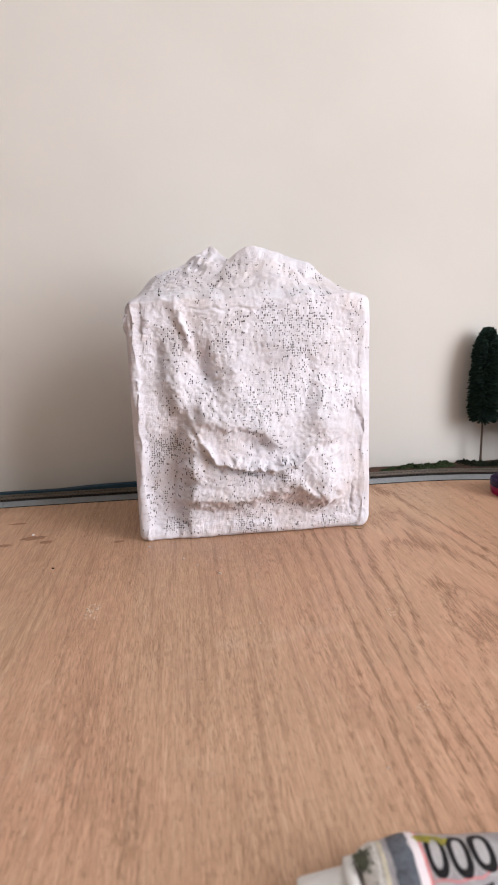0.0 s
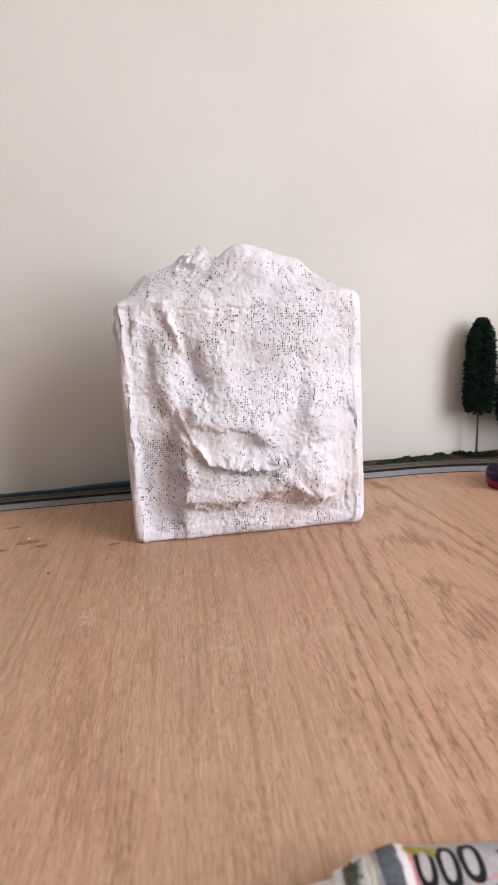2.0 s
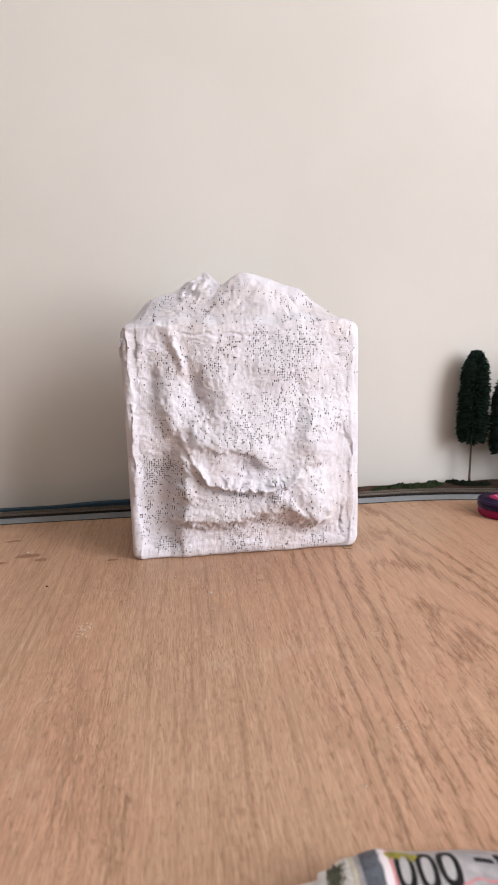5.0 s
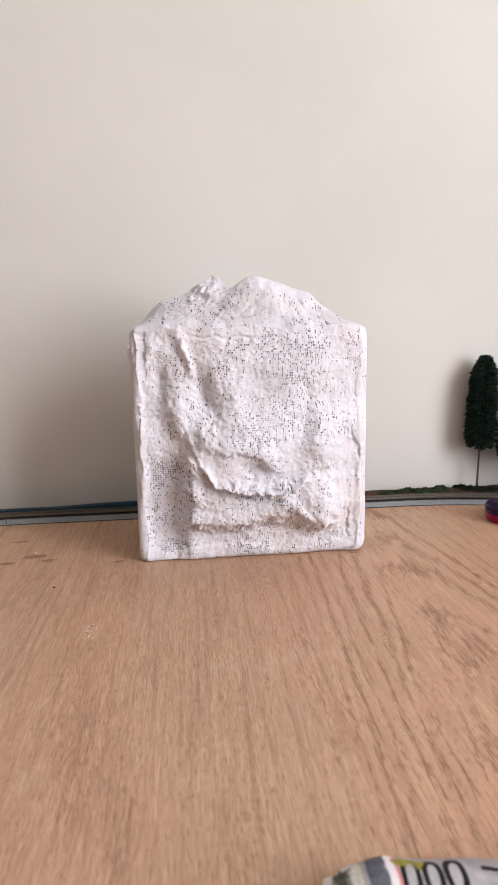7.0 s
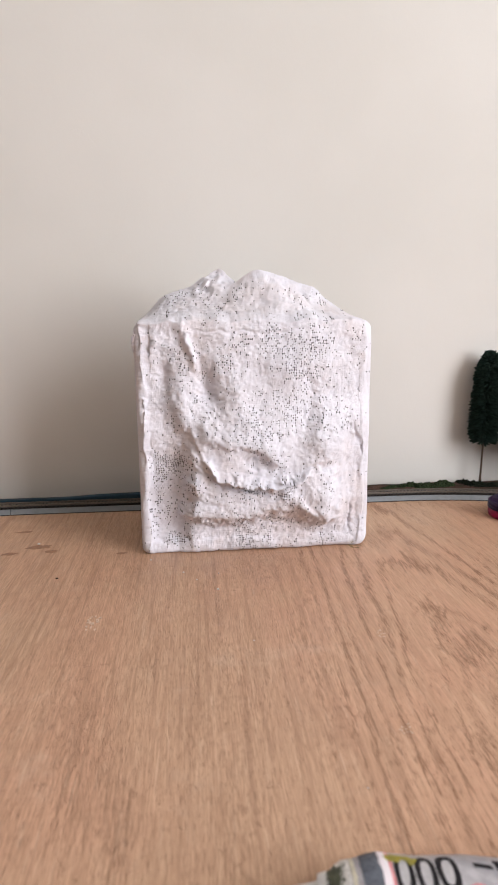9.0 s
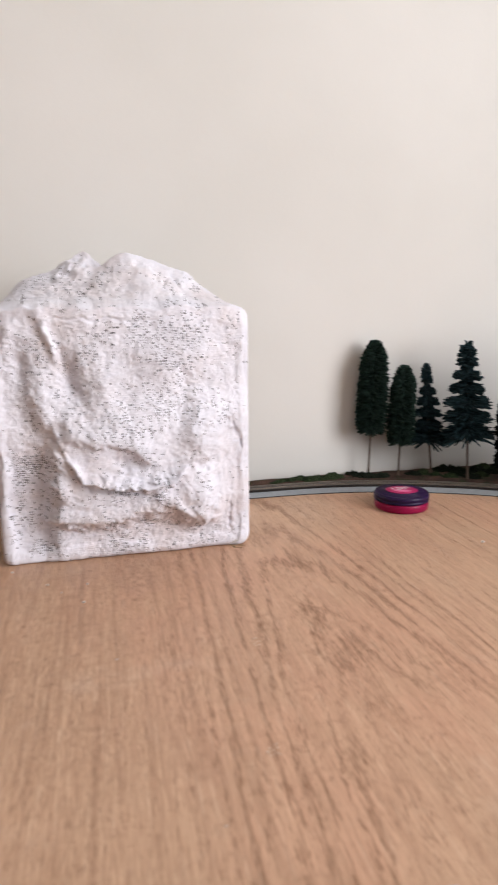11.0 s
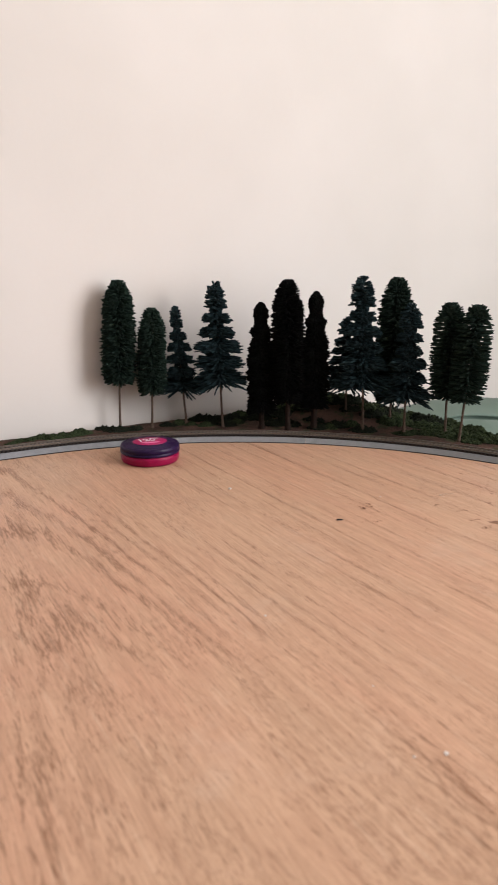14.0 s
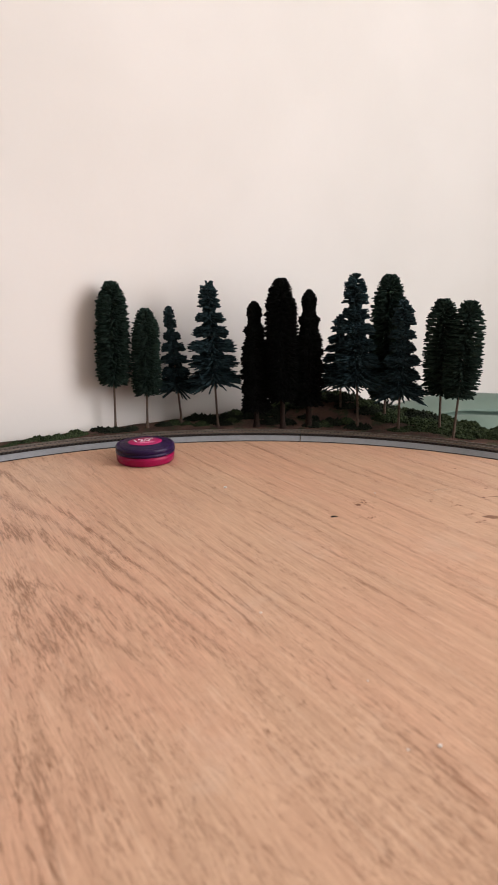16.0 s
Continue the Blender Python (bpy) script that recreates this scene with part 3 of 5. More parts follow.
def build_track():
    tie = tie_mesh()
    length = CX - STRAIGHT_END
    cuts = [-0.49, -0.26, -0.03, 0.200, 0.347]
    for joint in (73.7, 51.2, 21.5, -1.0, -23.5, -46.0):
        cuts.append(length + radians(90 - joint) * R_MID)
    for s0, s1 in zip(cuts, cuts[1:]):
        a, b = s0 + 0.0005, s1 - 0.0005
        track = empty("track_section")
        tagged(track, "model railway track on moulded grey plastic roadbed", "railway track", "track sections of the layout")
        w, t = BED_W / 2, TOP_W / 2
        bed = part("roadbed", sweep([(-w, 0), (w, 0), (w, 0.0012), (t + 0.002, BED_H), (-t - 0.002, BED_H), (-w, 0.0012)], a, b), M_BED, track, "light grey plastic roadbed")
        part("ballast", sweep([(-t, BED_H - 0.0005), (t, BED_H - 0.0005), (t, BED_H + 0.0002), (t - 0.0015, BED_H + 0.0021), (-t + 0.0015, BED_H + 0.0021), (-t, BED_H + 0.0002)], a, b), M_BEDTOP, track, "speckled brown-grey moulded ballast")
        # contact shadow where the roadbed meets the table, built as a black strip
        part("foot_shadow", sweep([(-w - 0.0004, 0), (-w + 0.001, 0), (-w + 0.001, 0.0009), (-w - 0.0004, 0.0009)], a, b), M_TRACK_SHADE, track, "black strip standing in for the shadow along the roadbed foot")
        # strips joining the tie ends; their black paints the shade in the gaps
        for u in (-0.0102, 0.0102):
            part("tie_web_shade", sweep([(u - 0.0007, BED_H), (u + 0.0007, BED_H), (u + 0.0007, BED_H + 0.0026), (u - 0.0007, BED_H + 0.0026)], a, b), M_TRACK_SHADE, track, "strip that joins the tie ends, black for the shade between them")
        for u in (-0.0062, 0.0062):
            part("rail", sweep(rail_section(u), a, b), M_RAIL, track, "dull silver rail")
        n = int((b - a - 0.006) / 0.0050)
        for k in range(n):
            s = a + 0.004 + (b - a - 0.008) * k / (n - 1)
            p, turn = track_line(s)
            ob = new("tie", tie)
            ob.parent = track
            ob.matrix_local = Matrix.Translation((p.x, p.y, BED_H)) @ Matrix.Rotation(turn, 4, "Z")


# ---- scenery ----
def terrain_height(r, deg):
    """Ground outside the curve: low beside the track, with one hill."""
    hill = 0.027 * math.exp(-(((deg - 48.0) / 6.0) ** 2))
    rise = smooth01((r - 0.605) / 0.075)
    back = 1 - smooth01((r - 0.69) / 0.08)
    return 0.0045 + hill * rise * (0.35 + 0.65 * back)


def build_terrain():
    """Brown scenic ground between the track and the wall."""
    verts, faces, rows = [], [], []
    # along the straight, then round the curve
    run = [("s", 0.235 + (CX - 0.235) * k / 12) for k in range(12)] + [("c", 90 - k * 0.9) for k in range(84)]
    cols = 22
    for kind, v in run:
        row = []
        for j in range(cols):
            f = j / (cols - 1)
            if kind == "s":
                x, y0, y1 = v, CY + R_IN + BED_W - 0.004, BACK - 0.010
                y = y0 + (y1 - y0) * f
                z = 0.004
            else:
                a = radians(v)
                ca, sa = math.cos(a), math.sin(a)
                far = min((BACK - 0.010 - CY) / max(sa, 0.05), (TABLE_EDGE - 0.004 - CX) / max(ca, 0.05), 0.745)
                r0 = R_IN + BED_W - 0.004
                r = r0 + (max(far, r0 + 0.01) - r0) * f
                x, y = CX + r * ca, CY + r * sa
                z = terrain_height(r, v)
            z += 0.0014 * fbm(x, y, 0, 45, 3)
            if j == 0 or j == cols - 1:
                z = min(z, 0.0028)
            row.append(len(verts))
            verts.append((x, y, max(z, 0.0012)))
        # edge down to the table
        verts.append((verts[row[-1]][0], verts[row[-1]][1], 0.0))
        verts.append((verts[row[0]][0], verts[row[0]][1], 0.0))
        rows.append([len(verts) - 1] + row + [len(verts) - 2])
    for a, b in zip(rows, rows[1:]):
        for j in range(len(a) - 1):
            faces.append((a[j], a[j + 1], b[j + 1], b[j]))
    ob = raw("ground", verts, faces, M_EARTH, smooth=True)
    tagged(ob, "brown earth scenery strip with a low hill beside the track", "ground", kind="structure")


def lump(verts, faces, c, r, rng, seedz):
    """A small uneven foam crumb: a jittered octahedron cut once."""
    base = [Vector(p) for p in ((1, 0, 0), (-1, 0, 0), (0, 1, 0), (0, -1, 0), (0, 0, 1), (0, 0, -1))]
    tris = [(4, 0, 2), (4, 2, 1), (4, 1, 3), (4, 3, 0), (5, 2, 0), (5, 1, 2), (5, 3, 1), (5, 0, 3)]
    pts, out, mid = list(base), [], {}
    for a, b, d in tris:
        m = []
        for p, q in ((a, b), (b, d), (d, a)):
            key = (min(p, q), max(p, q))
            if key not in mid:
                mid[key] = len(pts)
                pts.append((pts[p] + pts[q]).normalized())
            m.append(mid[key])
        out += [(a, m[0], m[2]), (m[0], b, m[1]), (m[2], m[1], d), (m[0], m[1], m[2])]
    start = len(verts)
    turn = Euler((rng.uniform(0, 6), rng.uniform(0, 6), rng.uniform(0, 6))).to_matrix()
    for p in pts:
        verts.append(Vector(c) + (turn @ p) * r * rng.uniform(0.72, 1.25))
    faces += [(a + start, b + start, d + start) for a, b, d in out]


def bush_mesh(seed, length, width, height, count, material):
    rng = random.Random(seed)
    verts, faces = [], []
    for _ in range(count):
        u, v = rng.uniform(-1, 1), rng.uniform(-1, 1)
        if u * u + v * v > 1:
            continue
        top = height * (1 - 0.75 * (u * u + v * v)) * (0.65 + 0.5 * noise.noise(Vector((u * 2.2 + seed, v * 2.2, 0.3))))
        r = rng.uniform(0.0008, 0.0019)
        lump(verts, faces, (u * length, v * width, max(r * 0.4, top * rng.uniform(0.55, 1.05))), r, rng, seed)
    mesh = bpy.data.meshes.new("bush")
    mesh.from_pydata([tuple(v) for v in verts], [], faces)
    mesh.materials.append(material)
    return mesh


def build_bushes():
    kinds = [bush_mesh(3, 0.016, 0.009, 0.011, 456, M_BUSH), bush_mesh(5, 0.020, 0.010, 0.008, 494, M_BUSH), bush_mesh(8, 0.012, 0.010, 0.013, 380, M_BUSH), bush_mesh(11, 0.018, 0.011, 0.012, 456, M_BUSH_DARK), bush_mesh(13, 0.013, 0.009, 0.010, 342, M_BUSH_DARK)]
    rng = random.Random(21)

    def put(x, y, z, kind, turn, size=1.0):
        ob = new("bush", kinds[kind])
        ob.matrix_world = pose(x, y, z - 0.0015, 0, 0, turn) @ Matrix.Scale(size, 4)
        tone = "dark green" if kind > 2 else "mottled green"
        tagged(ob, tone + " clumped foam bush on the scenery beside the track", "bush", "foam bushes beside the track")

    # along the straight
    for k in range(8):
        x = 0.322 + k * 0.0138
        put(x, 0.946 + rng.uniform(-0.006, 0.005), 0.004, rng.choice((0, 1, 1)), rng.uniform(-15, 15), min(1.0, 0.55 + 0.14 * k) * rng.uniform(0.8, 1.05))
    # round the curve: (first degree, last degree, radius, count, kinds, size)
    rows = ((78.5, 75.0, 0.612, 4, (3, 4), 0.8), (70.0, 61.0, 0.622, 7, (0, 3), 0.75), (66.5, 57.0, 0.648, 9, (3, 4), 1.05), (60.0, 54.0, 0.665, 6, (3, 4, 0), 1.1), (56.0, 50.0, 0.628, 5, (3, 4), 0.9), (56.0, 36.0, 0.692, 19, (0, 2, 3), 1.25), (50.0, 34.0, 0.712, 12, (0, 2), 1.15), (53.0, 40.0, 0.668, 10, (0, 3, 2), 1.05), (50.0, 43.0, 0.615, 6, (0, 3), 0.9), (41.0, 32.5, 0.655, 8, (0, 2, 1), 1.1), (38.0, 33.0, 0.620, 5, (0, 1), 0.95), (33.0, 22.8, 0.622, 10, (0, 2, 1), 1.1), (31.0, 22.5, 0.640, 7, (0, 2), 1.1), (36.0, 30.0, 0.672, 6, (0, 2), 1.15))
    for d0, d1, r, n, which, size in rows:
        for k in range(n):
            d = d0 + (d1 - d0) * (k + rng.uniform(-0.3, 0.3)) / max(1, n - 1)
            rr = r + rng.uniform(-0.010, 0.010)
            a = radians(d)
            put(CX + rr * math.cos(a), CY + rr * math.sin(a), terrain_height(rr, d), rng.choice(which), d + 90 + rng.uniform(-30, 30), size * rng.uniform(0.8, 1.15))


def twig(verts, faces, p, d, length, r, rng):
    """One flocked bristle: a thin four-sided stick, thickest past its middle, with a blunt tip."""
    d = d.normalized()
    side = d.cross(Vector((0, 0, 1)))
    side = side.normalized() if side.length > 1e-4 else Vector((1, 0, 0))
    up = side.cross(d)
    a0 = rng.uniform(0, 1.57)
    start = len(verts)
    bend = Vector((rng.uniform(-1, 1), rng.uniform(-1, 1), rng.uniform(-1.2, 0.6))) * length * 0.06
    for t, k in ((0.0, 0.55), (0.55, 0.95), (0.92, 0.9)):
        c = p + d * (length * t) + bend * (t * t)
        rr = r * k * rng.uniform(0.85, 1.15)
        for j in range(4):
            a = a0 + j * math.pi / 2
            verts.append(c + (side * math.cos(a) + up * math.sin(a)) * rr)
    verts.append(p + d * length + bend)
    for s in (start, start + 4):
        for j in range(4):
            l = (j + 1) % 4
            faces.append((s + j, s + l, s + 4 + l, s + 4 + j))
    for j in range(4):
        faces.append((start + 8 + j, start + 8 + (j + 1) % 4, start + 12))


def conifer(label, base, lean, height, crown0, radius, style, material, seed, count, slim=0.66, stout=1.0, sleeve=0.46, taper=1.1):
    """A bottle-brush model tree: a wire trunk on a small mound and a crown of flocked bristles."""
    rng = random.Random(seed)
    tree = empty("model_tree", pose(*base))
    tagged(tree, label, "model tree", "conifers along the track")
    lean = Vector((lean[0], lean[1], 0))

    def axis(z):
        return lean * (z / height) + Vector((0, 0, z))

    bm = bmesh.new()
    rings = []
    for z, r in ((-0.003, 0.0030), (0.002, 0.0023), (0.012, 0.0017), (crown0, 0.0015), (height * 0.7, 0.0010), (height * 0.97, 0.0006)):
        c = axis(z) + Vector((rng.uniform(-1, 1), rng.uniform(-1, 1), 0)) * 0.0003
        rings.append([bm.verts.new(c + Vector((math.cos(k * math.pi / 4), math.sin(k * math.pi / 4), 0)) * r * stout) for k in range(8)])
    for a, b in zip(rings, rings[1:]):
        for k in range(8):
            bm.faces.new((a[k], a[(k + 1) % 8], b[(k + 1) % 8], b[k]))
    bm.faces.new(rings[0][::-1])
    bm.faces.new(rings[-1])
    part("trunk", bm, M_TRUNK_DARK if stout > 1.5 else M_TRUNK, tree, smooth=True)

    verts, faces = [], []
    span = height - crown0
    if style == "tiers":
        tiers = 6
        edges = [crown0 + span * e for e in (0.0, 0.16, 0.32, 0.47, 0.61, 0.75, 1.0)]
        for n in range(tiers):
            z0, z1 = edges[n], edges[n + 1]
            f = n / (tiers - 1)
            reach = radius * (1.0 - slim * f ** taper) * rng.uniform(0.88, 1.10)
            m = int(0.62 * count / tiers * (0.75 + 0.6 * (1 - f)))
            crook = rng.uniform(0, 6.28)
            for _ in range(m):
                t = rng.random()
                z = z0 + (z1 - z0) * (0.08 + 0.50 * t)
                a = rng.uniform(0, 2 * math.pi)
                if n == tiers - 1:
                    # the topmost tier is a rounded knob
                    z = z0 + (z1 - z0) * (0.04 + 0.94 * t)
                    long = reach * (1.12 - 0.35 * t) * math.sqrt(max(0.05, 1 - max(0.0, (t - 0.72) / 0.30) ** 2)) * rng.uniform(0.82, 1.05)
                    droop = rng.uniform(-0.12, 0.10) + 11.0 * max(0.0, t - 0.84)
                else:
                    long = reach * (1.05 - 0.25 * t ** 2.0) * rng.uniform(0.80, 1.06) * (1 + 0.07 * math.sin(a * 2 + crook))
                    droop = (-0.04 - 0.16 * rng.random() + 0.16 * t) if n == 0 else rng.uniform(-0.05, 0.05) - 0.08 * (1 - f) + 0.12 * t
                twig(verts, faces, axis(z), Vector((math.cos(a), math.sin(a), droop)), long, 0.0012, rng)
            # a short dense sleeve closes the neck between two tiers
            for _ in range(int(m * (0.40 if sleeve < 0.6 else 0.75))):
                t = rng.random() * (0.70 if n == tiers - 1 else 1.0)
                z = z0 + (z1 - z0) * t
                a = rng.uniform(0, 2 * math.pi)
                twig(verts, faces, axis(z), Vector((math.cos(a), math.sin(a), rng.uniform(-0.2, 0.2))), reach * sleeve * (1.0 - 0.22 * t) * rng.uniform(0.8, 1.1), 0.0017, rng)
        # a few long stray bristles below
        for _ in range(44):
            a = rng.uniform(0, 2 * math.pi)
            twig(verts, faces, axis(crown0 + span * rng.uniform(0.0, 0.05)), Vector((math.cos(a), math.sin(a), rng.uniform(-0.42, 0.02))), radius * rng.uniform(0.85, 1.22), 0.0012, rng)
    else:
        for k in range(count):
            t = (k + rng.random()) / count
            if style == "comb":
                t = min(0.999, (int(t * 23) + 0.25 + rng.uniform(-0.11, 0.11)) / 23) if t < 0.85 else t
            z = crown0 + span * t
            # rounded shoulders above, a slight tuck below
            shape = min(1.0, 0.80 + 2.2 * t) * (1 - max(0.0, t - 0.25) ** 2.0 * 0.40) * math.sqrt(max(0.0, 1 - max(0.0, (t - 0.77) / 0.235) ** 2))
            if style == "stepped":
                # narrow above, with two shoulders, and a straight skirt down to the foot
                shape = (0.52 + 0.20 * smooth01((0.80 - t) / 0.04) + 0.28 * smooth01((0.62 - t) / 0.05)) * math.sqrt(max(0.0, 1 - max(0.0, (t - 0.90) / 0.105) ** 2)) * (0.94 + 0.10 * math.sin(t * 43))
            a = k * 2.399963 + rng.uniform(-0.2, 0.2)
            droop = (rng.uniform(-0.06, 0.05) if style == "comb" else rng.uniform(-0.14, 0.08)) - 0.5 * max(0.0, 0.12 - t) * 4 + 11.0 * max(0.0, t - 0.89)
            long = max(0.004, radius * shape * rng.uniform(0.80, 1.06))
            twig(verts, faces, axis(z), Vector((math.cos(a), math.sin(a), droop)), long, 0.00125, rng)
        # dense inner sleeve
        for k in range(count // 3):
            t = rng.random() * 0.96
            z = crown0 + span * t
            a = rng.uniform(0, 2 * math.pi)
            twig(verts, faces, axis(z), Vector((math.cos(a), math.sin(a), 0)), radius * 0.6 * (1 - 0.5 * t), 0.0022, rng)
    # a short tuft closes the tip
    for _ in range(30):
        a = rng.uniform(0, 2 * math.pi)
        twig(verts, faces, axis(height * rng.uniform(0.955, 0.985)), Vector((math.cos(a), math.sin(a), rng.uniform(0.1, 1.4))), rng.uniform(0.0045, 0.0070), 0.0013, rng)
    raw("crown", verts, faces, material, tree)
    return tree


def build_trees():
    col, tier = "slim dark green bottle-brush model conifer on a bare wire trunk", "layered blue-green model spruce with spreading lower bristles"
    rag = "nearly black narrow-topped model conifer close beside the track"
    rows = [
        (col, (0.4755, 0.9510, 0.005), (0.0036, -0.0022), 0.2015, 0.068, 0.0250, "column", M_LEAF, 1, 2250),
        ("shorter " + col, (0.5180, 0.9360, 0.004), (0.0030, -0.0019), 0.1662, 0.053, 0.0220, "column", M_LEAF, 2, 1725),
        ("small leaning " + tier, (0.5700, 0.9300, 0.006), (-0.0122, 0.0075), 0.1668, 0.052, 0.0325, "tiers", M_LEAF_BLUE, 3, 2000, 0.66, 1.0, 0.58, 0.6),
        (tier, (0.6089, 0.8901, 0.004), (-0.0100, 0.0062), 0.2022, 0.067, 0.041, "tiers", M_LEAF_BLUE, 4, 2600, 0.64, 1.0, 0.58),
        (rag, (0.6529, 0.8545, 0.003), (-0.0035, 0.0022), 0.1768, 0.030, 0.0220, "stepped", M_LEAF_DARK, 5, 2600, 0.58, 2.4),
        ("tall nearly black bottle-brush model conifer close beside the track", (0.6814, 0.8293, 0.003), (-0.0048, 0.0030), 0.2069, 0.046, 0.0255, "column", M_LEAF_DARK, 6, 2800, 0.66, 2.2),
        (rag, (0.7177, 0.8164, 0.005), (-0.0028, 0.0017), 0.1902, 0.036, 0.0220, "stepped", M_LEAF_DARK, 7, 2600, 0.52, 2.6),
        ("leaning " + tier, (0.7804, 0.8206, 0.012), (-0.0044, 0.0027), 0.1466, 0.052, 0.036, "tiers", M_LEAF_BLUE, 8, 1500, 0.60, 1.0, 0.42),
        ("tall dense " + tier, (0.7701, 0.7696, 0.006), (-0.0104, 0.0064), 0.2090, 0.066, 0.0375, "tiers", M_LEAF_BLUE, 9, 3000, 0.54, 1.0, 0.62, 0.8),
        ("tall " + col, (0.8282, 0.7776, 0.015), (-0.0013, 0.0008), 0.1988, 0.030, 0.0285, "column", M_LEAF, 10, 2250),
        ("broad " + tier, (0.8085, 0.7286, 0.011), (-0.0012, 0.0007), 0.1702, 0.048, 0.037, "tiers", M_LEAF_BLUE, 11, 2900, 0.60, 1.0, 0.60, 0.55),
        ("dense " + col, (0.8503, 0.6908, 0.005), (-0.0055, 0.0034), 0.1780, 0.057, 0.0265, "comb", M_LEAF, 12, 1150),
        ("leaning slim dark green bottle-brush model conifer on a wire trunk", (0.8459, 0.6624, 0.005), (0.0071, -0.0044), 0.1771, 0.058, 0.0255, "comb", M_LEAF, 13, 1100),
    ]
    for row in rows:
        conifer(*row)


# ---- the white plaster mountain ----
def bell(u, v, cu, cv, su, sv, power=2.0):
    return math.exp(-(abs((u - cu) / su) ** power + abs((v - cv) / sv) ** power))


def knotted(u, knots):
    """The value at u of a line drawn through (place, value) knots, level beyond its ends."""
    if u <= knots[0][0]:
        return knots[0][1]
    for (a, x), (b, y) in zip(knots, knots[1:]):
        if u <= b:
            return x + (y - x) * (u - a) / (b - a)
    return knots[-1][1]


# edges of the mountain's front, as shares of its width and height
LIP = ((0.05, 0.68), (0.09, 0.635), (0.163, 0.515), (0.231, 0.455), (0.272, 0.405), (0.339, 0.342), (0.44, 0.312), (0.52, 0.297), (0.60, 0.305), (0.667, 0.32), (0.782, 0.348), (0.90, 0.37))
BROW = ((0.25, 0.50), (0.34, 0.477), (0.426, 0.463), (0.496, 0.440), (0.55, 0.40), (0.62, 0.37))
FOOT = ((0.18, 0.15), (0.25, 0.15), (0.31, 0.108), (0.43, 0.112), (0.55, 0.125), (0.68, 0.114), (0.76, 0.100), (0.85, 0.112))
LEDGE = ((0.20, 0.20), (0.32, 0.185), (0.43, 0.208), (0.56, 0.228), (0.62, 0.272), (0.664, 0.252), (0.72, 0.200), (0.80, 0.160))
FLANK = ((0.05, 0.150), (0.13, 0.178), (0.25, 0.205), (0.33, 0.188), (0.37, 0.205))


def rock_relief(u, v):
    """How far the front stands out, in metres, at a share u of the width and v of the height."""
    e = min(u, 1 - u, v + 0.02, 1.02 - v)
    k = smooth01(e / 0.08)
    u0, v0 = u, v
    u += k * (0.020 * fbm(u0, v0, 4.4, 7, 4, 0.55) + 0.007 * fbm(u0, v0, 2.2, 38, 3, 0.6))
    v += k * (0.020 * fbm(u0, v0, 8.8, 7, 4, 0.55) + 0.010 * fbm(u0, v0, 6.2, 38, 3, 0.6))
    d = 0.009 * math.sin(math.pi * min(1, max(0, u))) ** 0.7 * smooth01(v / 0.3)
    # upper mass: its lower edge slants down softly and ends in a ragged lip
    lip = knotted(u, LIP)
    wide = 0.016 + 0.12 * (1 - smooth01((u - 0.19) / 0.13)) + 0.07 * smooth01((u - 0.66) / 0.12)
    over = smooth01((v - lip) / wide) * (1 - 0.80 * smooth01((v - 0.46) / 0.28)) * smooth01((u - 0.03) / 0.22) * (1 - smooth01((u - 0.74) / 0.16))
    d += 0.0170 * over
    # a brow over a shallow pocket
    brow = knotted(u, BROW)
    d += 0.0060 * smooth01((v - brow) / 0.032) * (1 - smooth01((v - brow - 0.03) / 0.14)) * smooth01((u - 0.24) / 0.05) * (1 - smooth01((u - 0.54) / 0.07))
    d -= 0.0060 * bell(u, v, 0.490, 0.412, 0.060, 0.026, 3.0)
    # lower bulge: steep flank, a ledge, then a slope that turns in to the foot
    foot, ledge = knotted(u, FOOT), knotted(u, LEDGE)
    bulge = smooth01((v - foot) / max(0.03, ledge - foot)) * smooth01((u - knotted(v, FLANK) + 0.02) / 0.070) * (1 - smooth01((u - 0.76) / 0.13)) * (1 - smooth01((v - lip) / 0.06))
    d += 0.0215 * bulge * (1 - 0.18 * smooth01((v - ledge) / 0.06))
    d += 0.0045 * bell(u, v, 0.595, 0.285, 0.030, 0.025) - 0.0022 * bell(u + 0.75 * (v - 0.20), v, 0.735, 0.20, 0.014, 0.075) + 0.006 * bell(u, v, 0.225, 0.325, 0.035, 0.045, 3.0)
    d += 0.0060 * bell(u, v, 0.220, 0.090, 0.036, 0.060) + 0.0085 * bell(u, v, 0.785, 0.255, 0.085, 0.095)
    d -= 0.0045 * bell(v, u, lip - 0.012, 0.43, 0.009, 0.16, 3.0)
    # horn, hollow and lumps of the upper left
    d += 0.0065 * bell(u + 0.36 * (v - 0.90), v, 0.222, 0.90, 0.018, 0.085) - 0.0105 * bell(u + 0.30 * (v - 0.74), v, 0.296, 0.735, 0.034, 0.085)
    d += 0.0085 * bell(u, v, 0.185, 0.68, 0.050, 0.085) + 0.006 * bell(u, v, 0.42, 0.70, 0.07, 0.12) - 0.005 * bell(u, v, 0.115, 0.78, 0.030, 0.060) + 0.004 * bell(u - 0.4 * (v - 0.89), v, 0.075, 0.89, 0.016, 0.040)
    # smooth swelling of the right side
    d += 0.011 * bell(u, v, 0.82, 0.50, 0.10, 0.14) + 0.006 * bell(u, v, 0.58, 0.80, 0.20, 0.12) - 0.005 * bell(u, v, 0.72, 0.68, 0.05, 0.10)
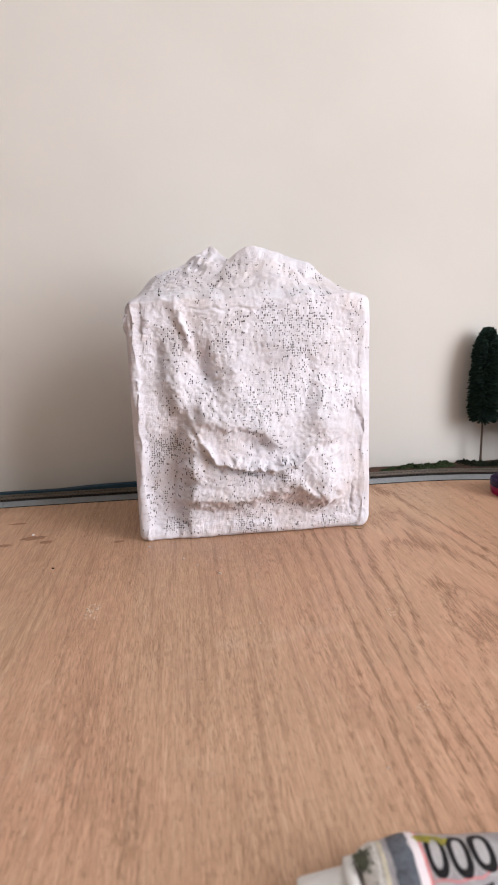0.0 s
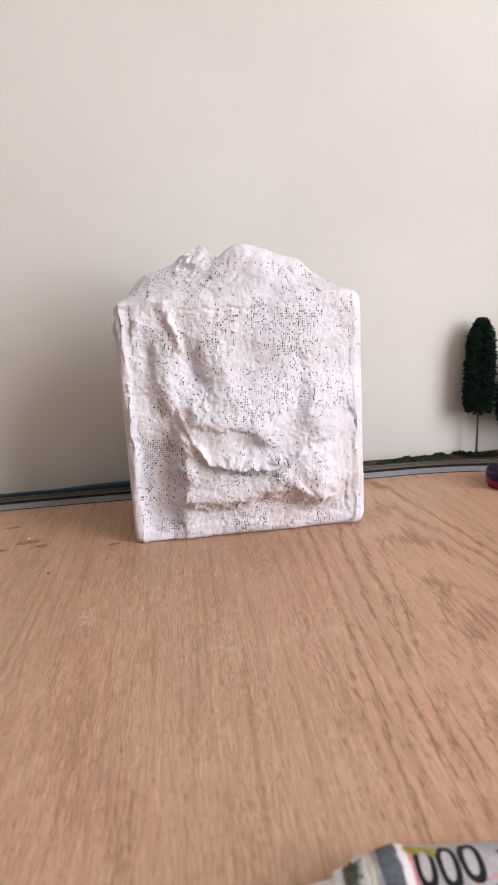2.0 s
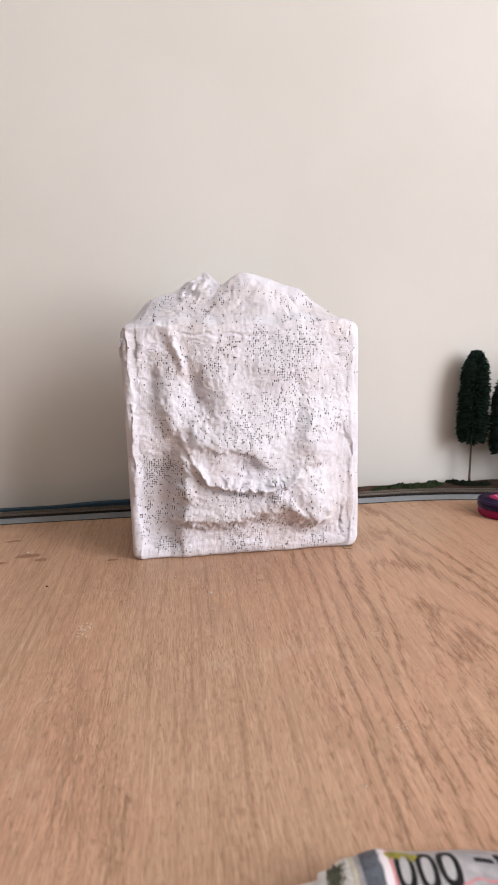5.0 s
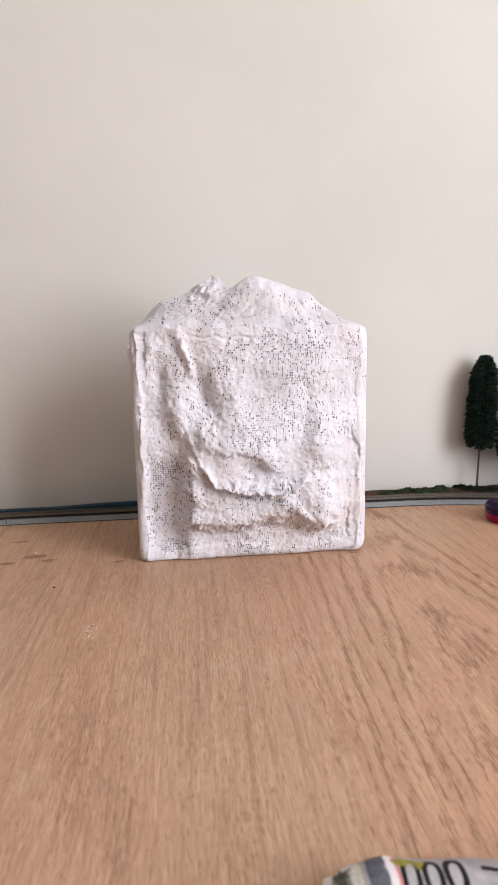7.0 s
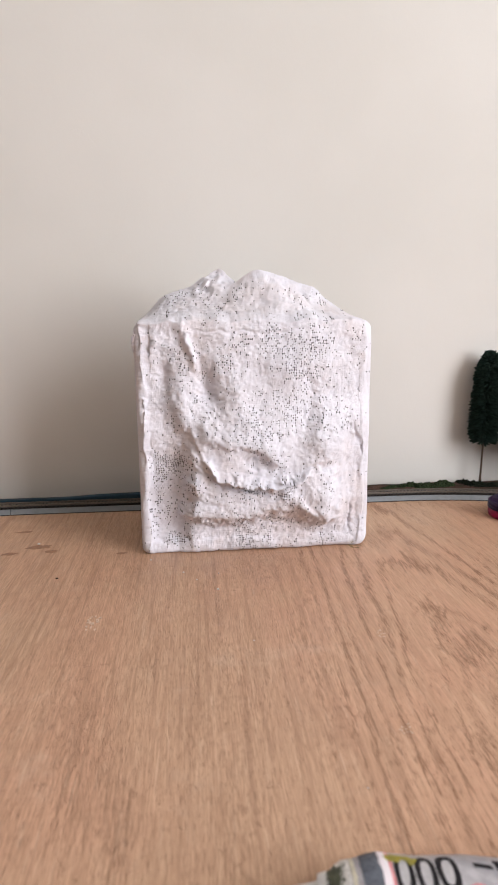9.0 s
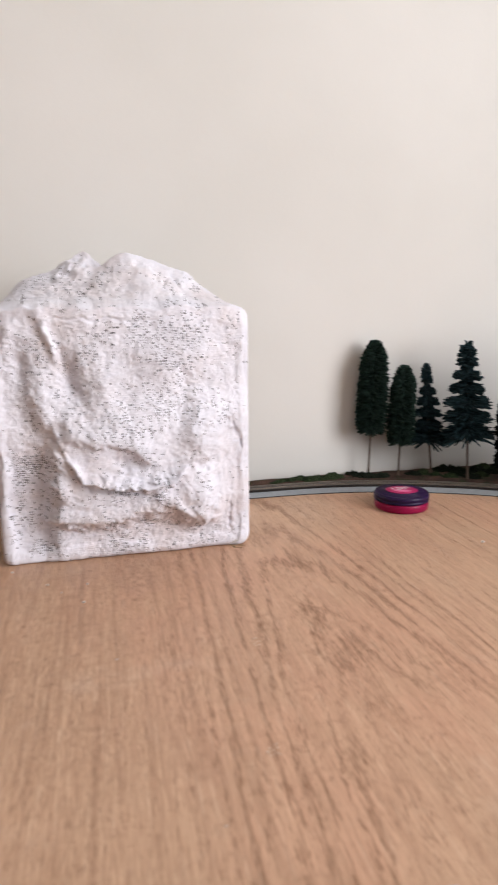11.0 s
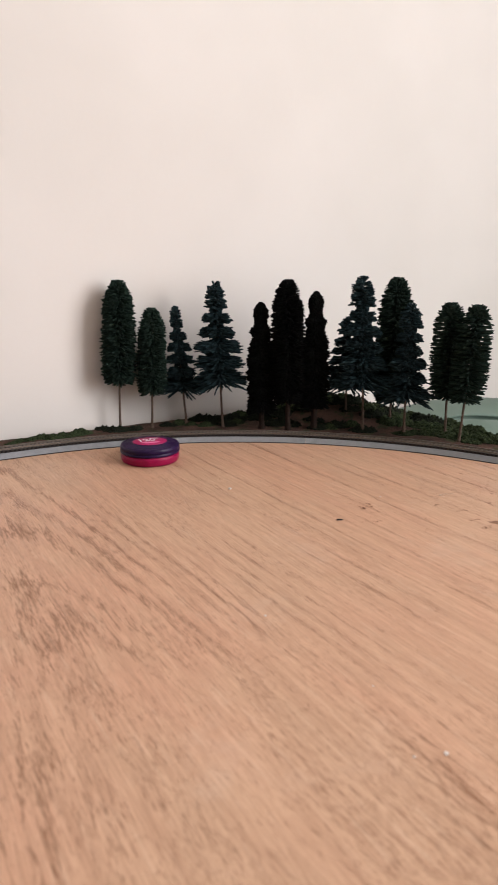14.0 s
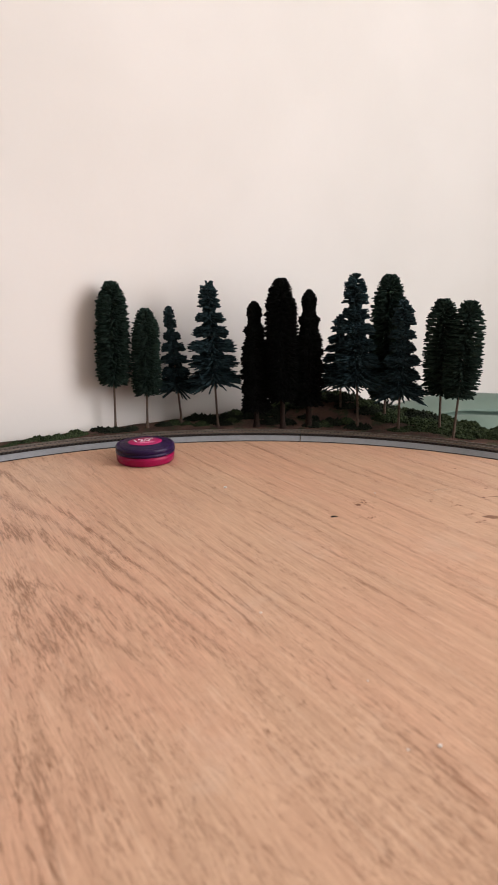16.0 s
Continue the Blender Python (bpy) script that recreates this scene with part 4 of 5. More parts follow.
    # crumpled cloth: creased facets, calmer to the right and above
    calm = (1 - 0.85 * smooth01((u - 0.66) / 0.15)) * (1 - 0.8 * smooth01((0.20 - u) / 0.05) * smooth01((0.42 - v) / 0.1)) * (1 - 0.6 * smooth01((v - 0.80) / 0.1) * smooth01((u - 0.3) / 0.1))
    d += k * calm * (0.0038 * noise.voronoi(Vector((u * 5.2, v * 4.8, 0.3)))[0][0] + 0.0018 * noise.voronoi(Vector((u * 11.5 + 3, v * 10.5, 0.7)))[0][0] - 0.0029)
    # sunk panel beside the rolled left border; the front falls back a little toward it
    d -= 0.0075 * bell(u, v, 0.120, 0.25, 0.075, 0.21, 6.0) + 0.004 * (1 - smooth01((u - 0.06) / 0.32)) * smooth01(e / 0.05)
    d += 0.0035 * bell(u, v, 0.02, 0.4, 0.025, 0.6, 4.0) + 0.0022 * bell(u, v, 0.975, 0.4, 0.030, 0.5, 4.0) + 0.0025 * bell(u, v, 0.5, 0.03, 0.6, 0.030, 4.0)
    # slits near the right border
    d -= 0.0045 * bell(u, v, 0.908, 0.150, 0.005, 0.055, 3.0) + 0.0045 * bell(u + 0.55 * (v - 0.52), v, 0.920, 0.52, 0.008, 0.045) + 0.0035 * bell(u, v, 0.955, 0.455, 0.005, 0.03, 3.0)
    # a seam where the cloth folds back over the top
    d -= 0.0016 * bell(v, u, 0.958 + 0.006 * math.sin(u * 21), 0.45, 0.006, 0.22, 3.0)
    return d


def top_height(u, t):
    """Height of the broken top above the rim: a front slab and, further back, a second peak. t: share of the depth."""
    fore = ((0.0, 0.0), (0.05, 0.006), (0.104, 0.015), (0.153, 0.020), (0.24, 0.024), (0.30, 0.026), (0.36, 0.031), (0.40, 0.038), (0.437, 0.045), (0.511, 0.0565), (0.573, 0.0535), (0.67, 0.0475), (0.783, 0.0390), (0.844, 0.0255), (0.894, 0.014), (0.968, 0.004), (1.0, 0.0))
    rear = ((0.0, 0.0), (0.05, 0.010), (0.104, 0.028), (0.153, 0.035), (0.24, 0.041), (0.277, 0.047), (0.338, 0.055), (0.375, 0.0605), (0.40, 0.055), (0.437, 0.047), (0.50, 0.034), (0.60, 0.022), (1.0, 0.0))

    reach = 0.016 + 0.10 * (1 - min(1.0, t / 0.40))

    def soft(knots):
        return sum(knotted(min(1.0, max(0.0, u + d * reach)), knots) * w for d, w in ((-1.5, 0.12), (-0.75, 0.22), (0.0, 0.32), (0.75, 0.22), (1.5, 0.12))) * min(1.0, min(u, 1 - u) / 0.02)

    a = soft(fore) * min(1.0, t / 0.40) ** 0.92 * (1 - 0.5 * max(0.0, t - 0.45))
    b = soft(rear) * min(1.0, max(0.0, (t - 0.02) / 0.66)) * (1 - 0.6 * max(0.0, t - 0.75))
    k = 0.004
    h = max(0.0, min(1.0, 0.5 + 0.5 * (a - b) / k))
    return b + (a - b) * h + k * h * (1 - h)


def build_mountain():
    W, H, DEPTH = 0.2625, 0.260, 0.130
    nu, nf, nt, nb = 240, 240, 90, 6
    verts, faces = [], []
    for i in range(nu + 1):
        u = i / nu
        x = u * W
        edge = min(u, 1 - u) * W
        turn = 0.010 * (1 - math.sqrt(max(0.0, 1 - max(0.0, 1 - edge / 0.012) ** 2)))
        col = []
        for j in range(nf + 1):
            v = j / nf
            round_by = 0.014 if u > 0.5 else 0.008
            z = v * (H - round_by * (1 - math.sqrt(max(0.0, 1 - max(0.0, 1 - edge / (round_by + 0.006)) ** 2))))
            lowr = 0.006 * (1 - math.sqrt(max(0.0, 1 - max(0.0, 1 - z / 0.008) ** 2)))
            # the lower corners are rounded off
            bend = 0.013 if u > 0.5 else 0.0065
            over = (bend - math.sqrt(max(0.0, bend ** 2 - max(0.0, bend - z) ** 2))) * max(0.0, 1 - edge / 0.035) * (1 if u > 0.5 else -1)
            y = -rock_relief(u, v) * smooth01(edge / 0.012) + turn + lowr
            rough = 0.0023 * fbm(x, z, 0.2, 26, 5, 0.6) + (0.0006 + 0.0019 * max(0.0, fbm(x, z, 12.1, 14, 2)) * (1 - smooth01((u - 0.68) / 0.15))) * abs(fbm(x, z, 3.1, 70, 4, 0.6)) + 0.0004 * fbm(x, z, 7.7, 300, 2, 0.7)
            y -= rough * smooth01(edge / 0.008 + 0.35)
            wob = 0.0050 * fbm(0, z, 1.7 + u * 2, 24, 4) * (1 - smooth01(edge / 0.03)) * smooth01(edge / 0.007)
            zz = z + (0.0030 + 0.0025 * smooth01((v - 0.9) / 0.1)) * fbm(x, z, 5.5, 34, 4) * min(1.0, v * 8)
            col.append((x + wob - over, y + 0.03 * max(0.0, v - 0.95), zz))
        rim = col[-1]
        for j in range(1, nt + 1):
            t = (j / nt) ** 1.2
            ease = smooth01(t / 0.16)
            y = rim[1] + (-0.003 - rim[1]) * ease + (DEPTH + 0.003) * t
            c = top_height(u, t)
            z = rim[2] + (H - 0.001 - rim[2]) * ease * min(1.0, edge / 0.02) + c
            give = min(1.0, c / 0.015) * min(1.0, t / 0.05)
            lift = (0.0050 * fbm(x, y, z, 18, 4, 0.5) + 0.006 * (noise.voronoi(Vector((x * 19, y * 19, z * 19)))[0][0] - 0.45) - 0.0019 * abs(fbm(x + 2, y, z, 70, 4, 0.6)) + 0.0007 * fbm(x, y, z, 160, 3, 0.6)) * give
            rubble = bell(u, t, 0.33, 0.62, 0.09, 0.22, 4.0)
            lift += rubble * (0.010 * (noise.voronoi(Vector((x * 75, y * 75, z * 75)))[0][0] - 0.3) + 0.003 * fbm(x, y, z, 140, 2))
            y -= lift * 0.6
            z += lift * 0.6
            z -= 0.004 * bell(u + 0.2 * (t - 0.2), t, 0.74, 0.25, 0.010, 0.06) * give
            col.append((x, y, z))
        last = col[-1]
        for j in range(1, nb + 1):
            col.append((x, last[1] + 0.004 * min(1.0, j / 2), last[2] * (1 - j / nb)))
        verts += col
    n = nf + 1 + nt + nb
    for i in range(nu):
        for j in range(n - 1):
            a, b = i * n + j, (i + 1) * n + j
            faces.append((a, b, b + 1, a + 1))
        faces.append((i * n + n - 1, (i + 1) * n + n - 1, (i + 1) * n, i * n))
    faces.append(tuple(range(n - 1, -1, -1)))
    faces.append(tuple(nu * n + j for j in range(n)))
    rock = empty("plaster_mountain", pose(-0.0280, 0.7135, 0, 0, 0, 1.2))
    tagged(rock, "white plaster-cloth mountain block with rocky front and open gauze holes", "scenery mountain")
    raw("shell", verts, faces, M_PLASTER, rock, smooth=True)
    # loose gauze threads at the corners
    rng = random.Random(4)
    for c, n in (((0.004, 0.008, 0.240), 3), ((0.240, -0.004, 0.002), 8)):
        for _ in range(n):
            bm = bmesh.new()
            d = Vector((-1 if c[0] < 0.1 else 1, rng.uniform(-0.9, 0.2), rng.uniform(-0.8, 0.7))).normalized()
            p = Vector(c) + Vector((rng.uniform(-1, 1), rng.uniform(-1, 1), rng.uniform(-1, 1))) * 0.004
            curl = Vector((rng.uniform(-1, 1), rng.uniform(-1, 1), rng.uniform(-1, 0.4))) * 0.006
            rows = []
            for k in range(7):
                t = k / 6
                q = p + d * (0.006 * t) + curl * t * t
                q.z = max(q.z, 0.0005)
                rows.append([bm.verts.new(q + Vector((0, 0.0002 * math.cos(j * 2.094), 0.0002 * math.sin(j * 2.094)))) for j in range(3)])
            for a, b in zip(rows, rows[1:]):
                for j in range(3):
                    bm.faces.new((a[j], a[(j + 1) % 3], b[(j + 1) % 3], b[j]))
            part("thread", bm, M_CHIP if c[0] < 0.1 else M_OLIVE, rock, "loose white gauze thread" if c[0] < 0.1 else "frayed olive fibre at the foot")
    # a flap of cloth that stands off the left edge
    bm = bmesh.new()
    grid = bmesh.ops.create_grid(bm, x_segments=8, y_segments=10, size=0.5)
    for v in bm.verts:
        s, t = v.co.x + 0.5, v.co.y + 0.5
        v.co = Vector((0.004 - 0.0062 * s, 0.010 - 0.003 * t + 0.003 * math.sin(s * 5 + t * 9), 0.232 + 0.014 * t + 0.003 * math.sin(s * 7 + t * 11)))
    bmesh.ops.solidify(bm, geom=bm.faces[:], thickness=0.0014)
    part("flap", bm, M_PLASTER, rock, "torn flap of plaster cloth", True)


# ---- the round container ----
def text_mesh(body, size, extrude):
    curve = bpy.data.curves.new("writing", "FONT")
    curve.body, curve.size, curve.extrude, curve.align_x, curve.align_y = body, size, extrude, "CENTER", "CENTER"
    ob = bpy.data.objects.new("writing", curve)
    mesh = bpy.data.meshes.new_from_object(ob)
    bpy.data.objects.remove(ob)
    return mesh


def build_container():
    tin = empty("round_container", pose(0.4570, 0.8010, 0, 0, 0, -12))
    tagged(tin, "round purple and magenta plastic container lying on the plywood", "container")
    part("bottom_half", lathe([(0, 0.0004), (0.0300, 0.0004), (0.0315, 0.0), (0.0335, 0.0008), (0.0347, 0.003), (0.0351, 0.0075), (0.0350, 0.0112), (0.0340, 0.0114), (0, 0.0114)], 64), M_PINK, tin, "glossy magenta lower half", True)
    lid = part("lid", lathe([(0, 0.0116), (0.0346, 0.0116), (0.0356, 0.0120), (0.0358, 0.0146), (0.0351, 0.0149), (0.0351, 0.0154), (0.0357, 0.0157), (0.0356, 0.0193), (0.0348, 0.0210), (0.0328, 0.0217), (0.0318, 0.0213), (0.0302, 0.0216), (0.0290, 0.0227), (0, 0.0231)], 64), M_PURPLE, tin, "dark purple domed lid", True)
    bm = lathe([(0, 0.0232), (0.0205, 0.0231), (0.0209, 0.0234), (0.0200, 0.0237), (0, 0.0238)], 48)
    for v in bm.verts:
        v.co.y *= 0.86
    part("sticker", bm, M_STICK, lid, "magenta oval label", True)
    writing = text_mesh('120"', 0.0150, 0.0002)
    ob = link_mesh("writing", writing, M_INK, lid, "white number 120 with inch mark")
    ob.matrix_local = pose(-0.001, 0.0040, 0.0240, 0, 0, 6)
    for k, (w, y) in enumerate(((0.0225, -0.0058), (0.0150, -0.0088))):
        bm = bmesh.new()
        box(bm, -w / 2, w / 2, y - 0.0009, y + 0.0009, 0.0238, 0.0241)
        part("print_line", bm, M_PINKINK, lid)
    bm = bmesh.new()
    box(bm, -0.006, 0.006, 0.0335, 0.0385, 0.0118, 0.0192, 0.0012)
    bmesh.ops.rotate(bm, verts=bm.verts, cent=(0, 0, 0), matrix=Matrix.Rotation(radians(14), 3, "Z"))
    part("hinge", bm, M_PURPLE, lid)
    bm = bmesh.new()
    box(bm, -0.003, 0.003, 0.0335, 0.0375, 0.0105, 0.0140, 0.0010)
    bmesh.ops.rotate(bm, verts=bm.verts, cent=(0, 0, 0), matrix=Matrix.Rotation(radians(-84), 3, "Z"))
    part("latch", bm, M_PURPLE, lid)


# ---- the glue tube ----
def tube_radii(s):
    """Half width across the table and half height of the tube's body, s metres from its shoulder."""
    flat = smooth01(s / 0.125)
    waist = 1 - 0.16 * (1 - smooth01((s + 0.002) / 0.016))
    return (0.0182 + 0.006 * flat) * waist, (0.0180 * (1 - 0.90 * flat) + 0.0009) * waist


def tube_point(s, a, lift=0.0):
    w, h = tube_radii(s)
    dent = 1 + 0.05 * math.sin(s * 120 + 1.0) * math.sin(a * 2.0) * smooth01(s / 0.02)
    return Vector((s, (w + lift) * math.cos(a) * dent, 0.0190 * (1 - smooth01(s / 0.125) * 0.87) + (h + lift) * math.sin(a) * dent))


def ring_band(bm, cs, ca, rs, ra, inner, n=40, lift=0.0004):
    """An oval ring, or with no inner edge an oval disc, that follows the skin of the tube."""
    rows = []
    steps = 5
    for m in range(steps + 1):
        f = 1 - (1 - inner) * m / steps
        g = 1 - (1 - (min(1.0, inner + 0.20) if inner else 0.0)) * m / steps
        row = []
        for k in range(n):
            t = 2 * math.pi * k / n
            c, s = math.cos(t), math.sin(t)
            c, s = math.copysign(abs(c) ** 0.8, c), math.copysign(abs(s) ** 0.8, s)
            row.append(bm.verts.new(tube_point(cs + rs * f * c - 0.0008 * s, radians(ca + ra * g * s), lift)))
        rows.append(row)
    for a, b in zip(rows, rows[1:]):
        for k in range(n):
            l = (k + 1) % n
            bm.faces.new((a[k], a[l], b[l], b[k]))
    bmesh.ops.remove_doubles(bm, verts=bm.verts, dist=1e-6)


def build_tube():
    """The tube lies on its side; its printed face looks up and toward the camera."""
    tube = empty("glue_tube", pose(0.0987, 0.2505, 0.0004, 0, 0, -3) @ Matrix.Diagonal((1.05, 1.05, 0.66, 1)))
    tagged(tube, "half-used white metal glue tube with a smeared neck on the plywood", "glue tube")
    # body
    bm = bmesh.new()
    rows = []
    for k in range(41):
        s = 0.118 * k / 40
        rows.append([bm.verts.new(tube_point(s, 2 * math.pi * j / 40)) for j in range(40)])
    for a, b in zip(rows, rows[1:]):
        for j in range(40):
            bm.faces.new((a[j], a[(j + 1) % 40], b[(j + 1) % 40], b[j]))
    bm.faces.new(rows[-1])
    part("body", bm, M_TUBE, tube, "", True)
    # shoulder, neck and cap are turned about the tube's axis
    def turned(name, profile, material, label="", seg=40, droop=0.0):
        bm = lathe(profile, seg)
        bmesh.ops.rotate(bm, verts=bm.verts, cent=(0, 0, 0), matrix=Matrix.Rotation(radians(-90 - droop), 3, "Y"))
        bmesh.ops.translate(bm, verts=bm.verts, vec=(0, 0, 0.0190))
        return part(name, bm, material, tube, label, True)

    turned("shoulder", [(0.0154, 0.0), (0.0157, 0.0012), (0.0153, 0.0028), (0.0139, 0.0052), (0.0124, 0.0072), (0.0118, 0.0080), (0, 0.0080)], M_GLUE, "grimy cream shoulder")
    cap = turned("cap", [(0, 0.0074), (0.0118, 0.0074), (0.0122, 0.0085), (0.0119, 0.0120), (0.0092, 0.0132), (0.0088, 0.0140), (0.0084, 0.0320), (0.0078, 0.0330), (0, 0.0332)], M_CAP, "dirty white screw cap", 40, 17.0)
    rng = random.Random(9)
    verts, faces = [], []
    for _ in range(150):
        a, f = rng.gauss(80, 13), rng.gauss(0.35, 0.3)
        r = 0.0120 + 0.0026 * max(0.0, f)
        lump(verts, faces, (-0.0088 + 0.0050 * f, r * math.cos(radians(a)), 0.0188 + r * math.sin(radians(a))), rng.uniform(0.0004, 0.0010), rng, 0)
    raw("smear", verts, faces, M_GRIME, tube, "dark green glue smear")
    verts, faces = [], []
    for _ in range(260):
        a, f = rng.uniform(55, 165), rng.gauss(0.5, 0.22)
        r = 0.0152 - 0.0012 * f
        lump(verts, faces, (-0.0006 - 0.0032 * f, r * math.cos(radians(a)), 0.0189 + r * math.sin(radians(a))), rng.uniform(0.0003, 0.0007), rng, 0)
    raw("crust", verts, faces, M_CRUST, tube, "cream and olive crust of dried glue")

    def strip(s0, s1, a0, a1, wave=0.0, seed=0.0, n=30):
        """A band round the tube as a row of narrow quads with uneven edges."""
        rows = []
        for k in range(n + 1):
            a = a0 + (a1 - a0) * k / n
            rows.append((s0 + wave * noise.noise(Vector((a * 0.06, seed, 0))), s1 + wave * noise.noise(Vector((a * 0.06, seed + 5, 0))), a))
        return rows

    def band(name, material, rows, lift, label=""):
        bm = bmesh.new()
        made = []
        for s0, s1, a in rows:
            made.append([bm.verts.new(tube_point(s0 + (s1 - s0) * k / 6, radians(a), lift)) for k in range(7)])
        for p, q in zip(made, made[1:]):
            for k in range(6):
                bm.faces.new((p[k], p[k + 1], q[k + 1], q[k]))
        return part(name, bm, material, tube, label, True)

    band("slate_band", M_TUBEGREY, strip(0.0040, 0.0128, 30, 200, 0.0020, 1.0), 0.00012, "worn slate-grey printed band")
    band("white_band", M_INK, strip(0.0126, 0.0163, 30, 200, 0.0005, 9.0), 0.00020, "bright white printed band")
    band("cream_edge", M_CREAM, strip(-0.0002, 0.0016, 20, 200, 0.0003, 6.0), 0.00012, "cream printed edge line")
    band("pink_edge", M_REDINK, strip(0.0162, 0.0176, 30, 200, 0.0004, 3.0), 0.00012, "pink printed edge line")
    # three tall black rings in a pale grey surround, a printed emblem
    for cs, ca, rs, ra in ((0.0222, 88, 0.0043, 35), (0.0320, 86, 0.0047, 35), (0.0425, 78, 0.0052, 32)):
        bm = bmesh.new()
        ring_band(bm, cs, ca, rs + 0.0006, ra + 3.0, 0.0, 40, 0.00012)
        part("emblem_ground", bm, M_GREYINK, tube)
        bm = bmesh.new()
        ring_band(bm, cs, ca, rs, ra, 0.48, 40, 0.00024)
        part("emblem_ring", bm, M_BLACKINK, tube)

    def drift(s):
        return 124 - 3.0 * smooth01((s - 0.0216) / 0.009) - 30.0 * smooth01((s - 0.029) / 0.028)

    rows = []
    for k in range(44):
        s = 0.0178 + 0.045 * k / 43
        a = drift(s) + 2.5 - 3.2 * abs(math.sin((s - 0.0170) * 300))
        rows.append((s, a))
    bm = bmesh.new()
    made = [[bm.verts.new(tube_point(s, radians(a + d), 0.00022)) for d in (0.0, 2.6)] for s, a in rows]
    for p, q in zip(made, made[1:]):
        bm.faces.new((p[0], p[1], q[1], q[0]))
    part("wave_line", bm, M_REDINK, tube, "wavy pink line")
    for s0, s1 in ((0.0240, 0.0330), (0.0350, 0.0415), (0.0450, 0.0575)):
        bm = bmesh.new()
        made = []
        for k in range(7):
            s = s0 + (s1 - s0) * k / 6
            a = drift(s) + 12.0
            made.append([bm.verts.new(tube_point(s, radians(a + d), 0.00018)) for d in (0.0, 4.5)])
        for p, q in zip(made, made[1:]):
            bm.faces.new((p[0], p[1], q[1], q[0]))
        part("print_bar", bm, M_BLACKINK, tube)
    band("print_bar", M_BLACKINK, strip(0.0560, 0.0650, 58, 66, 0.0008, 4.0, 8), 0.00018)
    band("yellow_panel", M_YELLOW_PRINT, strip(0.0835, 0.1130, 20, 170, 0.0012, 11.0), 0.00014, "bright yellow printed panel")
    band("orange_edge", M_ORANGE_PRINT, strip(0.0800, 0.0838, 20, 170, 0.0012, 11.5), 0.00020, "orange printed edge line")
    band("print_bar", M_BLACKINK, strip(0.0880, 0.0950, 46, 64, 0.0010, 12.0, 8), 0.00024)
    band("print_bar", M_BLACKINK, strip(0.0665, 0.0745, 44, 66, 0.0014, 13.0, 8), 0.00018)
    for k, (s0, s1, a0, a1) in enumerate(((0.0155, 0.0220, 58, 72), (0.0240, 0.0290, 58, 76), (0.0185, 0.0255, 54, 66))):
        band("yellow_patch", M_YELLOW, strip(s0, s1, a0, a1, 0.0030, 7.0 + k, 14), 0.00034 + 0.00006 * k, "rubbed yellow sticker remains")


